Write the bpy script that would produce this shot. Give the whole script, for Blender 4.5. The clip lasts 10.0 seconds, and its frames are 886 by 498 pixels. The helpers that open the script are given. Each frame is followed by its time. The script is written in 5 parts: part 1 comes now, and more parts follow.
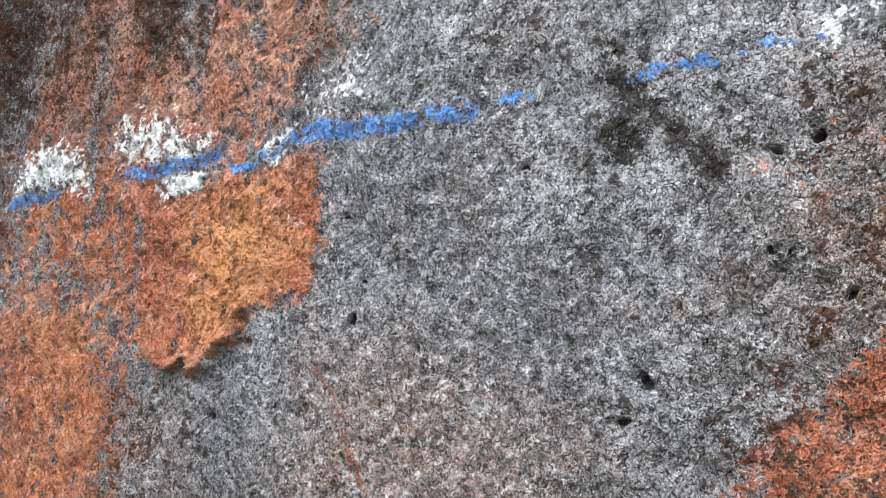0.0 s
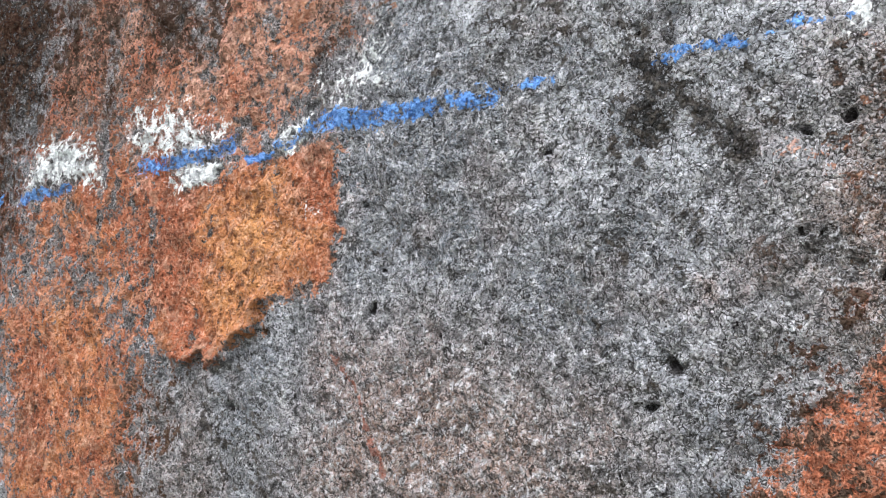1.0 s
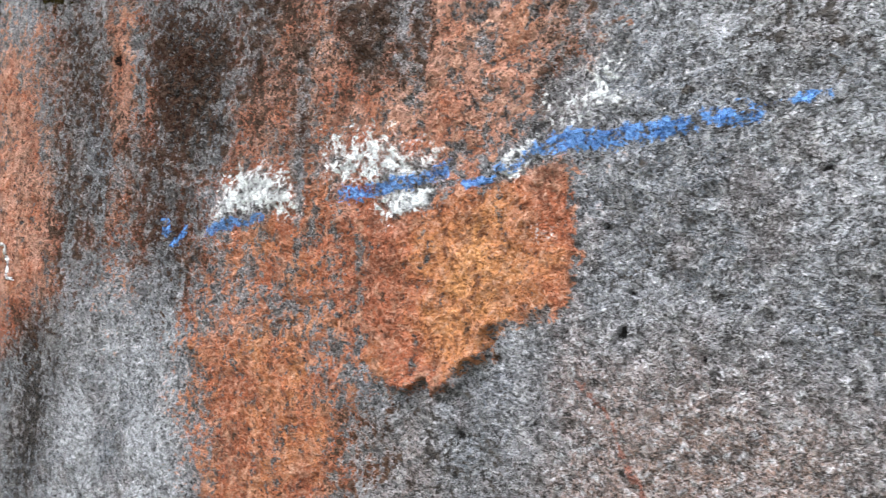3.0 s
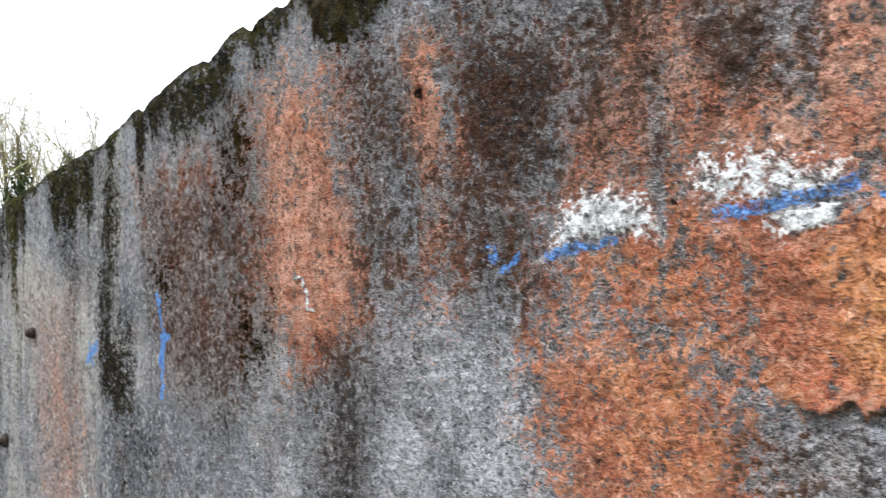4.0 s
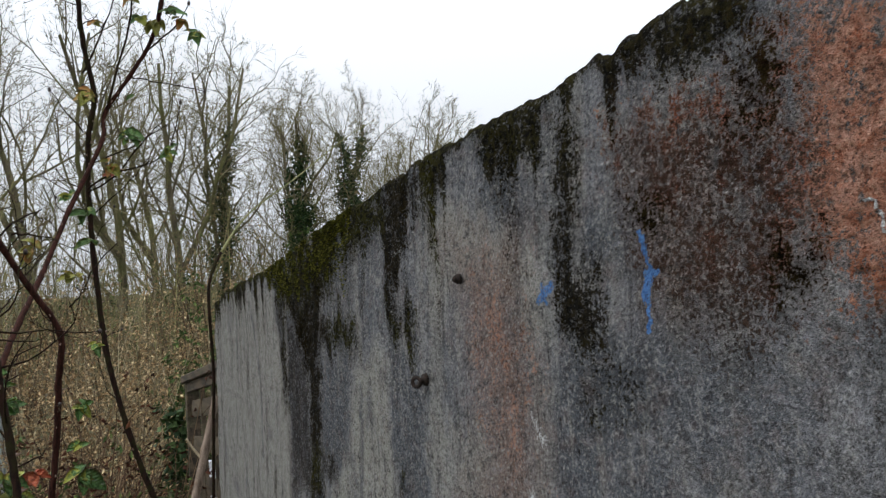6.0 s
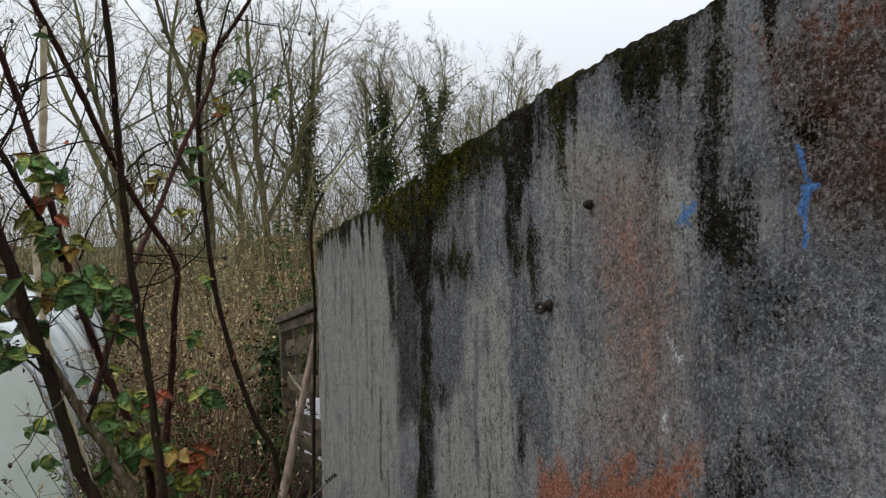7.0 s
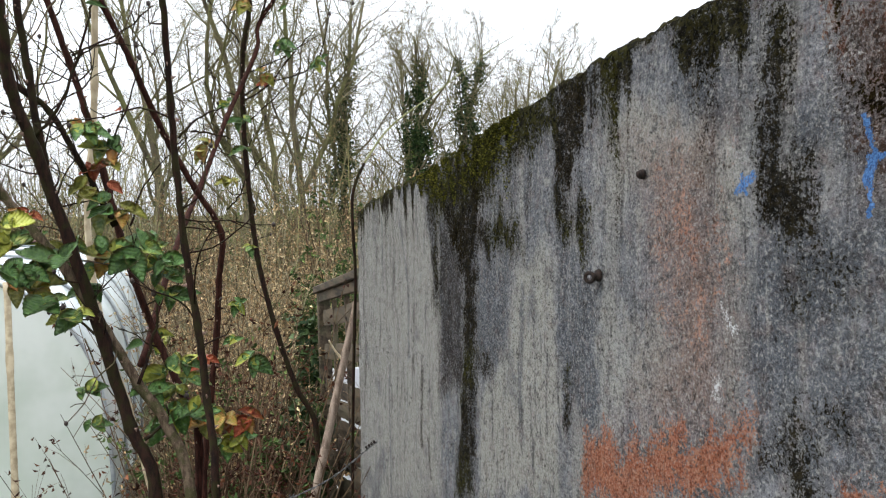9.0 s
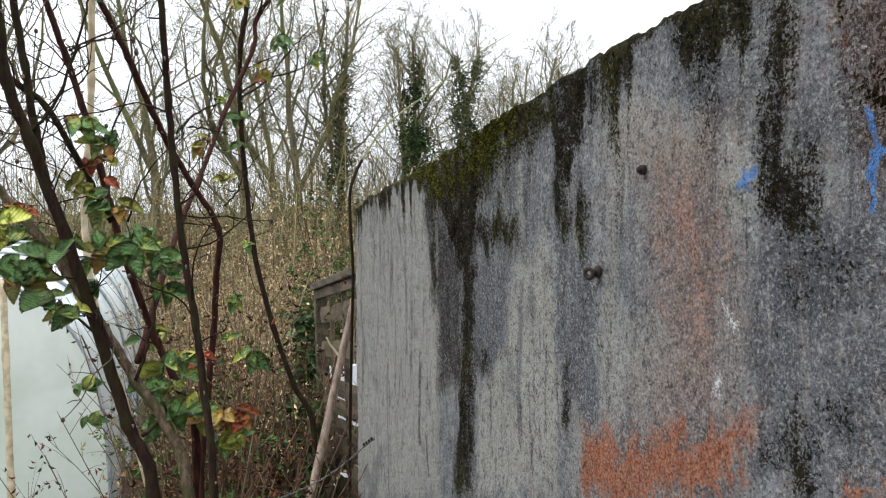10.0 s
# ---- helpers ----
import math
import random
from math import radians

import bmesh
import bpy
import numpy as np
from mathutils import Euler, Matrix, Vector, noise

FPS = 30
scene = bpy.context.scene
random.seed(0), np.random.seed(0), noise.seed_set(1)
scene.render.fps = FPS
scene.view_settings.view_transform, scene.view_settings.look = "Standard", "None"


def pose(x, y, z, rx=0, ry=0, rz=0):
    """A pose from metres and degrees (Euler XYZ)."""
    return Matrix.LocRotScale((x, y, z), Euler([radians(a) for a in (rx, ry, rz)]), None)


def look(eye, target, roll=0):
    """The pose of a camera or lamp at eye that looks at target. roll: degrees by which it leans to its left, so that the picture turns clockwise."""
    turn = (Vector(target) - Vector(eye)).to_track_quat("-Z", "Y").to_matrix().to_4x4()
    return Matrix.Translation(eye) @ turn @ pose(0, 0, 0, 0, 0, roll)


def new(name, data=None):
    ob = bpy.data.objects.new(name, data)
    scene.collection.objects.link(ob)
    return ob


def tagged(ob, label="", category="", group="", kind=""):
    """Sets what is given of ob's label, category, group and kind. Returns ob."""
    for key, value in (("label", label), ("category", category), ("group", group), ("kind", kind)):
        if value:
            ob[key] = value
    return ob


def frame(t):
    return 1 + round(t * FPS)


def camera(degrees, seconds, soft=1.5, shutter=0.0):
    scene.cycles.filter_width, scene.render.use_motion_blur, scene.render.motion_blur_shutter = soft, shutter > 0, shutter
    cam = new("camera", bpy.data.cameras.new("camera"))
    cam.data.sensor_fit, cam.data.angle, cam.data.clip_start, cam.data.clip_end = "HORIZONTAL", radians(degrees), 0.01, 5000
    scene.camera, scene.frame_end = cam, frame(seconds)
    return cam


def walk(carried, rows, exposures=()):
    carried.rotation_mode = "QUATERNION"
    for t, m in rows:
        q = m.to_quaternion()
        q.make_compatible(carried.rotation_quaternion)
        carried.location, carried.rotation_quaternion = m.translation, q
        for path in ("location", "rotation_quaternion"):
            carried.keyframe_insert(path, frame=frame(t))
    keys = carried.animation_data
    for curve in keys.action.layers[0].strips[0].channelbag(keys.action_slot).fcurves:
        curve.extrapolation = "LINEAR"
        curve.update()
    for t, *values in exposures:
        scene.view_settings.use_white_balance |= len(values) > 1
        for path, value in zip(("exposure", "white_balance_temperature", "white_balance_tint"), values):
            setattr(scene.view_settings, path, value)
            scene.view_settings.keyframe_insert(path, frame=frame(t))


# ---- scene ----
cam = camera(54.0, 10.0, soft=1.2, shutter=0.18)
PATH = [
    (0, (0.317, 0.019, 1.803), (-0.878, 1.616, 1.949), 3.9),
    (0.5, (0.313, 0.019, 1.802), (-0.882, 1.617, 1.939), 3.5),
    (1, (0.311, 0.017, 1.801), (-0.885, 1.615, 1.932), 3.2),
    (1.5, (0.31, 0.016, 1.8), (-0.885, 1.616, 1.922), 3.1),
    (2, (0.304, 0.013, 1.8), (-0.889, 1.613, 1.915), 2.7),
    (2.2, (0.301, 0.01, 1.802), (-0.901, 1.605, 1.914), 2.5),
    (3.3, (0.246, -0.03, 1.806), (-1.118, 1.426, 1.944), 0.5),
    (3.5, (0.235, -0.041, 1.808), (-1.178, 1.369, 1.936), -0.4),
    (4, (0.195, -0.079, 1.819), (-1.33, 1.208, 1.941), -2.1),
    (4.5, (0.159, -0.129, 1.826), (-1.461, 1.031, 2.0), -2.8),
    (5, (0.124, -0.178, 1.823), (-1.582, 0.85, 2.009), -3.6),
    (5.5, (0.101, -0.223, 1.811), (-1.669, 0.696, 1.954), -3.3),
    (6.8, (0.08, -0.31, 1.769), (-1.804, 0.359, 1.754), -1.3),
    (7, (0.08, -0.329, 1.759), (-1.813, 0.316, 1.736), -1.2),
    (7.5, (0.076, -0.353, 1.752), (-1.837, 0.227, 1.691), -0.9),
    (8, (0.076, -0.357, 1.752), (-1.839, 0.213, 1.671), -0.7),
    (8.5, (0.079, -0.356, 1.751), (-1.836, 0.215, 1.665), -0.7),
    (9, (0.081, -0.356, 1.752), (-1.834, 0.216, 1.669), -0.5),
    (9.5, (0.079, -0.358, 1.751), (-1.836, 0.215, 1.669), -0.5),
    (10, (0.075, -0.358, 1.749), (-1.837, 0.221, 1.661), -0.4),
]
walk(cam, [(t, look(eye, target, roll)) for t, eye, target, roll in PATH], exposures=[(0.0, 1.22), (2.2, 1.22), (3.5, 1.27), (4.0, 1.17), (4.5, 1.0), (5.0, 0.45), (5.5, -0.15), (6.2, -0.28), (7.0, -0.40), (7.5, -0.37), (8.0, 0.04), (8.5, 0.28), (9.0, 0.46), (10.0, 0.44)])

# ---- world, sun, exposure ----
world = bpy.data.worlds.new("overcast_sky")
scene.world = world
world.use_nodes = True
wn, wl = world.node_tree.nodes, world.node_tree.links
sky = wn.new("ShaderNodeTexSky")
sky.sky_type = "NISHITA"
sky.sun_disc = False
sky.sun_elevation, sky.sun_rotation = radians(48), radians(200)
sky.dust_density, sky.ozone_density = 6.0, 1.0
grey = wn.new("ShaderNodeHueSaturation")
grey.inputs["Saturation"].default_value = 0.22
veil = wn.new("ShaderNodeMix")
veil.data_type = "RGBA"
veil.inputs[0].default_value = 0.72
veil.inputs[7].default_value = (12.7, 13.4, 14.5, 1)
wl.new(sky.outputs[0], grey.inputs["Color"])
wl.new(grey.outputs[0], veil.inputs[6])
# a clouded sky is brighter overhead than at the horizon
way = wn.new("ShaderNodeTexCoord")
split = wn.new("ShaderNodeSeparateXYZ")
rise = wn.new("ShaderNodeMapRange")
lift = wn.new("ShaderNodeMix")
lift.data_type, lift.blend_type = "RGBA", "MULTIPLY"
lift.inputs[0].default_value = 1.0
for socket, v in zip(rise.inputs[1:5], (0.0, 1.0, 0.66, 2.05)):
    socket.default_value = v
wl.new(way.outputs["Generated"], split.inputs[0])
wl.new(split.outputs["Z"], rise.inputs[0])
wl.new(veil.outputs[2], lift.inputs[6])
wl.new(rise.outputs[0], lift.inputs[7])
wl.new(lift.outputs[2], wn["Background"].inputs["Color"])
wn["Background"].inputs["Strength"].default_value = 0.12

sun_data = bpy.data.lights.new("sun", "SUN")
sun_data.energy, sun_data.angle, sun_data.color = 1.1, radians(30), (1.0, 0.97, 0.93)
sun = new("sun", sun_data)
sun.matrix_world = look((0, 0, 0), (0.20, 0.55, -1.0))


# ---- material helpers ----
def material(name):
    m = bpy.data.materials.new(name)
    m.use_nodes = True
    return m, m.node_tree.nodes, m.node_tree.links, m.node_tree.nodes["Principled BSDF"]


class Net:
    """Short hand for building node trees."""

    def __init__(self, name):
        self.mat, self.n, self.l, self.bsdf = material(name)
        self.coord = self.n.new("ShaderNodeTexCoord").outputs["Object"]

    def put(self, socket, value):
        if isinstance(value, bpy.types.NodeSocket):
            self.l.new(value, socket)
        else:
            socket.default_value = value

    def noise(self, scale, detail=4.0, rough=0.55, stretch=None, distortion=0.0, offset=0.0):
        node = self.n.new("ShaderNodeTexNoise")
        src = self.coord
        if stretch or offset:
            mp = self.n.new("ShaderNodeMapping")
            mp.inputs["Scale"].default_value = stretch or (1, 1, 1)
            mp.inputs["Location"].default_value = (offset, offset, offset)
            self.l.new(src, mp.inputs["Vector"])
            src = mp.outputs[0]
        self.l.new(src, node.inputs["Vector"])
        for key, v in (("Scale", scale), ("Detail", detail), ("Roughness", rough), ("Distortion", distortion)):
            node.inputs[key].default_value = v
        return node.outputs["Fac"]

    def voronoi(self, scale, feature="F1"):
        node = self.n.new("ShaderNodeTexVoronoi")
        node.feature = feature
        self.l.new(self.coord, node.inputs["Vector"])
        node.inputs["Scale"].default_value = scale
        return node.outputs["Distance"]

    def math(self, op, a, b=0.0, c=0.0):
        node = self.n.new("ShaderNodeMath")
        node.operation = op
        for s, v in zip(node.inputs, (a, b, c)):
            self.put(s, v)
        return node.outputs[0]

    def step(self, v, lo, hi, a=0.0, b=1.0):
        node = self.n.new("ShaderNodeMapRange")
        node.interpolation_type = "SMOOTHSTEP"
        for s, x in zip(node.inputs, (v, lo, hi, a, b)):
            self.put(s, x)
        return node.outputs[0]

    def mix(self, f, a, b, blend="MIX"):
        node = self.n.new("ShaderNodeMix")
        node.data_type, node.blend_type = "RGBA", blend
        self.put(node.inputs[0], f)
        self.put(node.inputs[6], a if isinstance(a, bpy.types.NodeSocket) else (*a, 1))
        self.put(node.inputs[7], b if isinstance(b, bpy.types.NodeSocket) else (*b, 1))
        return node.outputs[2]

    def attr(self, name):
        node = self.n.new("ShaderNodeAttribute")
        node.attribute_name = name
        return node.outputs["Fac"]

    def rand(self):
        return self.n.new("ShaderNodeObjectInfo").outputs["Random"]

    def island(self):
        return self.n.new("ShaderNodeNewGeometry").outputs["Random Per Island"]

    def bump(self, height, strength, distance, normal=None):
        node = self.n.new("ShaderNodeBump")
        node.inputs["Strength"].default_value = strength
        node.inputs["Distance"].default_value = distance
        self.l.new(height, node.inputs["Height"])
        if normal is not None:
            self.l.new(normal, node.inputs["Normal"])
        return node.outputs[0]

    def done(self, color, rough=0.8, normal=None, spec=0.3):
        self.put(self.bsdf.inputs["Base Color"], color if isinstance(color, bpy.types.NodeSocket) else (*color, 1))
        self.put(self.bsdf.inputs["Roughness"], rough)
        self.bsdf.inputs["Specular IOR Level"].default_value = spec
        if normal is not None:
            self.l.new(normal, self.bsdf.inputs["Normal"])
        return self.mat


def wall_material():
    k = Net("weathered_painted_concrete")

    def spread(n, gain=3.2):
        return k.math("ADD", k.math("MULTIPLY", k.math("SUBTRACT", n, 0.5), gain), 0.5)

    # grain from under a millimetre up to hand-sized clouds
    fine = spread(k.noise(1050, 2.5, 0.62, distortion=0.7))
    crumb = spread(k.noise(430, 2.5, 0.55, distortion=0.6))
    lump = spread(k.noise(205, 2.5, 0.5, distortion=0.4, offset=8.1), 3.0)
    mid = spread(k.noise(105, 4.0, 0.62))
    clot = spread(k.noise(62, 5.0, 0.66, distortion=0.5, offset=6.6), 3.0)
    broad = spread(k.noise(20, 4.0, 0.6))
    drip = spread(k.noise(58, 6.0, 0.68, stretch=(1, 1, 0.11), distortion=0.25), 3.4)
    brush = spread(k.noise(150, 4.0, 0.6, stretch=(1, 1, 0.16), offset=1.7))
    grit = spread(k.noise(255, 3.0, 0.62, offset=2.9), 3.4)
    far = k.attr("far")
    gritty = k.math("ADD", k.math("MULTIPLY", far, 0.85), 0.15)
    near = k.math("SUBTRACT", 1.0, k.math("MULTIPLY", far, 0.6))

    cloud = spread(k.noise(27, 4.0, 0.6, stretch=(1, 1, 0.55), offset=5.3))
    edge = k.math("ADD", k.math("MULTIPLY", crumb, 0.15), k.math("ADD", k.math("MULTIPLY", lump, 0.15), k.math("MULTIPLY", fine, 0.08)))
    edge = k.math("ADD", edge, k.math("ADD", k.math("MULTIPLY", clot, 0.28), k.math("ADD", k.math("MULTIPLY", brush, 0.12), k.math("MULTIPLY", cloud, 0.22))))
    edge = k.math("MULTIPLY", k.math("SUBTRACT", edge, 0.5), 1.9)

    flaky = k.math("ADD", k.math("MULTIPLY", crumb, 0.38), k.math("ADD", k.math("MULTIPLY", lump, 0.32), k.math("MULTIPLY", fine, 0.30)))
    flaky = k.math("MULTIPLY", k.math("SUBTRACT", flaky, 0.5), 1.4)

    def cover(name, reach, lo=0.42, hi=0.58, crisp=0.0):
        ragged = k.math("ADD", k.math("MULTIPLY", edge, reach), k.math("MULTIPLY", flaky, crisp))
        there = k.step(k.attr(name), 0.04, 0.20)
        return k.math("MULTIPLY", there, k.step(k.math("ADD", k.attr(name), ragged), lo, hi))

    # curled crust: thin crevices between small lifted plates
    def crevice(scale, offset):
        return k.math("ABSOLUTE", k.math("SUBTRACT", k.noise(scale, 2.0, 0.5, distortion=0.35, offset=offset), 0.5))

    worm, curl = crevice(210, 0.37), crevice(480, 0.91)
    # masks for shade painted in the crevices and bright rims beside them
    crevice_shade = k.math("MAXIMUM", k.step(worm, 0.018, 0.004), k.math("MULTIPLY", k.step(curl, 0.026, 0.008), 0.85))
    rim = k.math("MULTIPLY", k.step(curl, 0.024, 0.040), k.step(curl, 0.090, 0.05))

    # bare concrete, paler or darker in clouds and runs
    g = k.mix(k.step(broad, 0.1, 0.9), (0.168, 0.180, 0.205), (0.295, 0.306, 0.335))
    hue = spread(k.noise(9, 4.0, 0.6, stretch=(1, 1, 0.6), offset=9.0))
    g = k.mix(k.step(hue, 0.60, 1.1, 0.0, 0.5), g, (0.26, 0.225, 0.205))
    g = k.mix(k.step(hue, 0.45, 0.0, 0.0, 0.6), g, (0.16, 0.19, 0.225))
    band = spread(k.noise(14, 5.0, 0.64, stretch=(1, 1, 0.06), offset=4.4))
    g = k.mix(k.math("MULTIPLY", k.step(band, 0.52, 0.95, 0.0, 0.6), far), g, (0.44, 0.42, 0.37))
    g = k.mix(k.math("MULTIPLY", k.step(band, 0.42, 0.0, 0.0, 0.7), far), g, (0.105, 0.125, 0.150))
    g = k.mix(k.step(k.math("ADD", k.attr("pale"), k.math("MULTIPLY", edge, 0.45)), 0.25, 0.85, 0.0, 0.92), g, k.mix(k.step(far, 0.15, 0.6), (0.43, 0.445, 0.475), (0.54, 0.525, 0.46)))
    g = k.mix(k.step(k.math("ADD", k.attr("slate"), k.math("MULTIPLY", edge, 0.45)), 0.20, 0.80, 0.0, 0.92), g, (0.076, 0.094, 0.118))
    g = k.mix(k.math("MULTIPLY", k.step(drip, 0.60, 1.05, 0.0, 0.85), far), g, (0.036, 0.037, 0.040))
    g = k.mix(k.math("MULTIPLY", k.step(drip, 0.36, -0.10, 0.0, 0.55), far), g, (0.50, 0.49, 0.44))
    g = k.mix(k.step(k.math("ADD", k.attr("brown"), k.math("MULTIPLY", edge, 0.22)), 0.2, 0.85, 0.0, 0.82), g, (0.31, 0.195, 0.150))
    warm = spread(k.noise(52, 3.0, 0.6, offset=3.0))
    g = k.mix(k.step(k.math("ADD", warm, k.math("MULTIPLY", edge, 0.5)), 0.50, 1.1, 0.0, 0.38), g, (0.25, 0.165, 0.14))
    # clots of dark growth and pale worn places
    g = k.mix(k.step(clot, 0.48, -0.10, 0.0, 0.88), g, (0.040, 0.037, 0.036))
    g = k.mix(k.step(clot, 0.55, 1.10, 0.0, 0.55), g, (0.47, 0.485, 0.52))
    # hollows darkened and tops lightened: the grain's shading painted into the colour
    g = k.mix(k.math("MULTIPLY", k.step(lump, 0.40, -0.1, 0.0, 0.82), near), g, (0.045, 0.042, 0.041))
    g = k.mix(k.math("MULTIPLY", k.step(lump, 0.62, 1.1, 0.0, 0.30), near), g, (0.46, 0.46, 0.49))
    g = k.mix(k.math("MULTIPLY", k.step(crumb, 0.36, -0.05, 0.0, 0.78), near), g, (0.035, 0.033, 0.032))
    g = k.mix(k.math("MULTIPLY", k.step(crumb, 0.58, 1.0, 0.0, 0.70), near), g, (0.63, 0.64, 0.675))
    g = k.mix(k.step(fine, 0.36, -0.05, 0.0, 0.6), g, (0.045, 0.043, 0.042))
    g = k.mix(k.step(fine, 0.62, 1.05, 0.0, 0.42), g, (0.62, 0.62, 0.65))
    g = k.mix(k.math("MULTIPLY", k.step(grit, 0.36, -0.10, 0.0, 0.80), gritty), g, (0.035, 0.034, 0.034))
    g = k.mix(k.math("MULTIPLY", k.step(grit, 0.62, 1.08, 0.0, 0.66), gritty), g, (0.62, 0.61, 0.57))
    # lit plate rims and shaded crevices, put in as colour
    g = k.mix(k.math("MULTIPLY", rim, k.math("MULTIPLY", near, 0.35)), g, (0.58, 0.58, 0.61))
    g = k.mix(k.math("MULTIPLY", crevice_shade, k.math("MULTIPLY", near, 0.92)), g, (0.028, 0.026, 0.025))

    # terracotta paint: ochre where thick, chalked to pink and worn brown elsewhere
    tone = k.math("ADD", k.attr("ochre"), k.math("MULTIPLY", k.math("SUBTRACT", spread(k.noise(38, 5.0, 0.7, offset=7.0)), 0.5), 0.55))
    o = k.mix(k.step(tone, 0.0, 0.85), (0.405, 0.134, 0.073), (0.61, 0.285, 0.116))
    chalk = k.math("ADD", k.attr("chalk"), k.math("SUBTRACT", k.math("MULTIPLY", spread(k.noise(60, 5.0, 0.65, offset=11.0)), 0.8), k.math("MULTIPLY", k.attr("ochre"), 0.6)))
    o = k.mix(k.step(chalk, 0.30, 1.30, 0.0, 0.85), o, (0.56, 0.335, 0.262))
    o = k.mix(k.math("MULTIPLY", k.step(clot, 0.46, -0.05, 0.0, 0.85), k.math("SUBTRACT", 1.0, k.math("MULTIPLY", k.attr("ochre"), 0.85))), o, (0.115, 0.058, 0.042))
    o = k.mix(k.step(spread(k.noise(30, 5.0, 0.7, offset=13.0)), 0.60, 1.05, 0.0, 0.65), o, (0.20, 0.085, 0.055))
    # shade in the hollows and lit tops of the relief, painted over the terracotta
    o = k.mix(k.step(lump, 0.40, -0.05, 0.0, 0.70), o, (0.13, 0.050, 0.032))
    o = k.mix(k.step(lump, 0.62, 1.1, 0.0, 0.45), o, (0.66, 0.40, 0.28))
    o = k.mix(k.step(crumb, 0.36, -0.05, 0.0, 0.70), o, (0.10, 0.042, 0.028))
    o = k.mix(k.step(crumb, 0.62, 1.1, 0.0, 0.45), o, (0.66, 0.41, 0.30))
    o = k.mix(k.step(fine, 0.65, 1.1, 0.0, 0.35), o, (0.74, 0.53, 0.42))
    o = k.mix(k.step(fine, 0.35, -0.05, 0.0, 0.5), o, (0.12, 0.050, 0.034))
    o = k.mix(k.math("MULTIPLY", k.step(grit, 0.38, -0.05, 0.0, 0.85), gritty), o, (0.10, 0.042, 0.028))
    o = k.mix(k.math("MULTIPLY", k.step(grit, 0.60, 1.05, 0.0, 0.55), gritty), o, (0.66, 0.43, 0.33))
    paint = cover("paint", 0.95, 0.40, 0.62, 0.45)
    c = k.mix(paint, g, o)

    # sooty algae: a stain that thins out, blackest in the hollows
    dark = cover("dark", 0.70, 0.28, 0.68, 1.1)
    c = k.mix(k.math("MULTIPLY", dark, 0.90), c, k.mix(k.step(crumb, 0.25, 1.05), (0.010, 0.0088, 0.0075), (0.058, 0.047, 0.038)))
    mo = k.mix(k.step(mid, 0.25, 0.75), (0.004, 0.0034, 0.0024), k.mix(k.attr("green"), (0.022, 0.016, 0.006), (0.085, 0.088, 0.012)))
    # paler specks on the finest tops, a highlight put into the moss colour
    mo = k.mix(k.step(fine, 0.55, 1.1, 0.0, 0.45), mo, k.mix(k.attr("green"), (0.068, 0.052, 0.020), (0.15, 0.155, 0.026)))
    moss = cover("moss", 0.85, 0.36, 0.62, 0.6)
    c = k.mix(k.math("MULTIPLY", moss, 0.95), c, mo)
    white = cover("white", 0.15, 0.32, 0.62, 0.75)
    c = k.mix(white, c, k.mix(k.step(k.math("ADD", k.math("MULTIPLY", crumb, 0.5), k.math("MULTIPLY", lump, 0.5)), 0.1, 0.75), (0.30, 0.31, 0.32), (0.84, 0.86, 0.87)))
    blue = cover("blue", 0.12, 0.36, 0.62, 0.95)
    c = k.mix(k.math("MULTIPLY", blue, 0.94), c, k.mix(k.step(crumb, 0.0, 1.0), (0.05, 0.14, 0.40), (0.16, 0.36, 0.76)))
    # rust-red hair lines, and near-black shade painted into pits and cracks
    c = k.mix(k.math("MULTIPLY", cover("rust", 0.0, crisp=0.7), 0.7), c, (0.27, 0.09, 0.055))
    c = k.mix(k.math("MULTIPLY", cover("shaded_pit", 0.0, crisp=0.9), 0.9), c, (0.016, 0.013, 0.012))

    film = k.math("ADD", k.math("MULTIPLY", paint, 0.25), k.math("ADD", k.math("MULTIPLY", white, 0.5), k.math("MULTIPLY", blue, 0.25)))
    n = k.bump(k.math("MULTIPLY", moss, k.noise(210, 4.0, 0.7)), 0.9, 0.012)
    n = k.bump(lump, 0.9, 0.0028, n)
    n = k.bump(grit, 0.9, 0.0028, n)
    n = k.bump(k.math("ADD", film, k.math("MULTIPLY", crumb, 0.7)), 0.9, 0.0030, n)
    n = k.bump(k.math("ADD", k.step(worm, 0.0, 0.07), k.math("MULTIPLY", k.step(curl, 0.0, 0.07), 0.5)), 0.9, 0.0010, n)
    n = k.bump(fine, 0.9, 0.0007, n)
    rough = k.step(fine, 0.0, 1.0, 0.70, 0.95)
    return k.done(c, rough, n, 0.0)


def bark_material(name, dark, light, scale=60.0, moss=None):
    k = Net(name)
    ridge = k.noise(scale, 4.0, 0.6, stretch=(1, 1, 0.2))
    c = k.mix(k.step(ridge, 0.35, 0.65), dark, light)
    if moss:
        c = k.mix(k.step(k.noise(scale * 0.25, 3.0, 0.6, offset=2.0), 0.42, 0.62, 0.0, 0.85), c, moss)
    c = k.mix(k.step(k.noise(scale * 6, 2.0, 0.5), 0.62, 0.7, 0.0, 0.5), c, tuple(min(1, v * 2.4) for v in light))
    return k.done(c, 0.8, k.bump(ridge, 0.6, 0.3 / scale), 0.06)


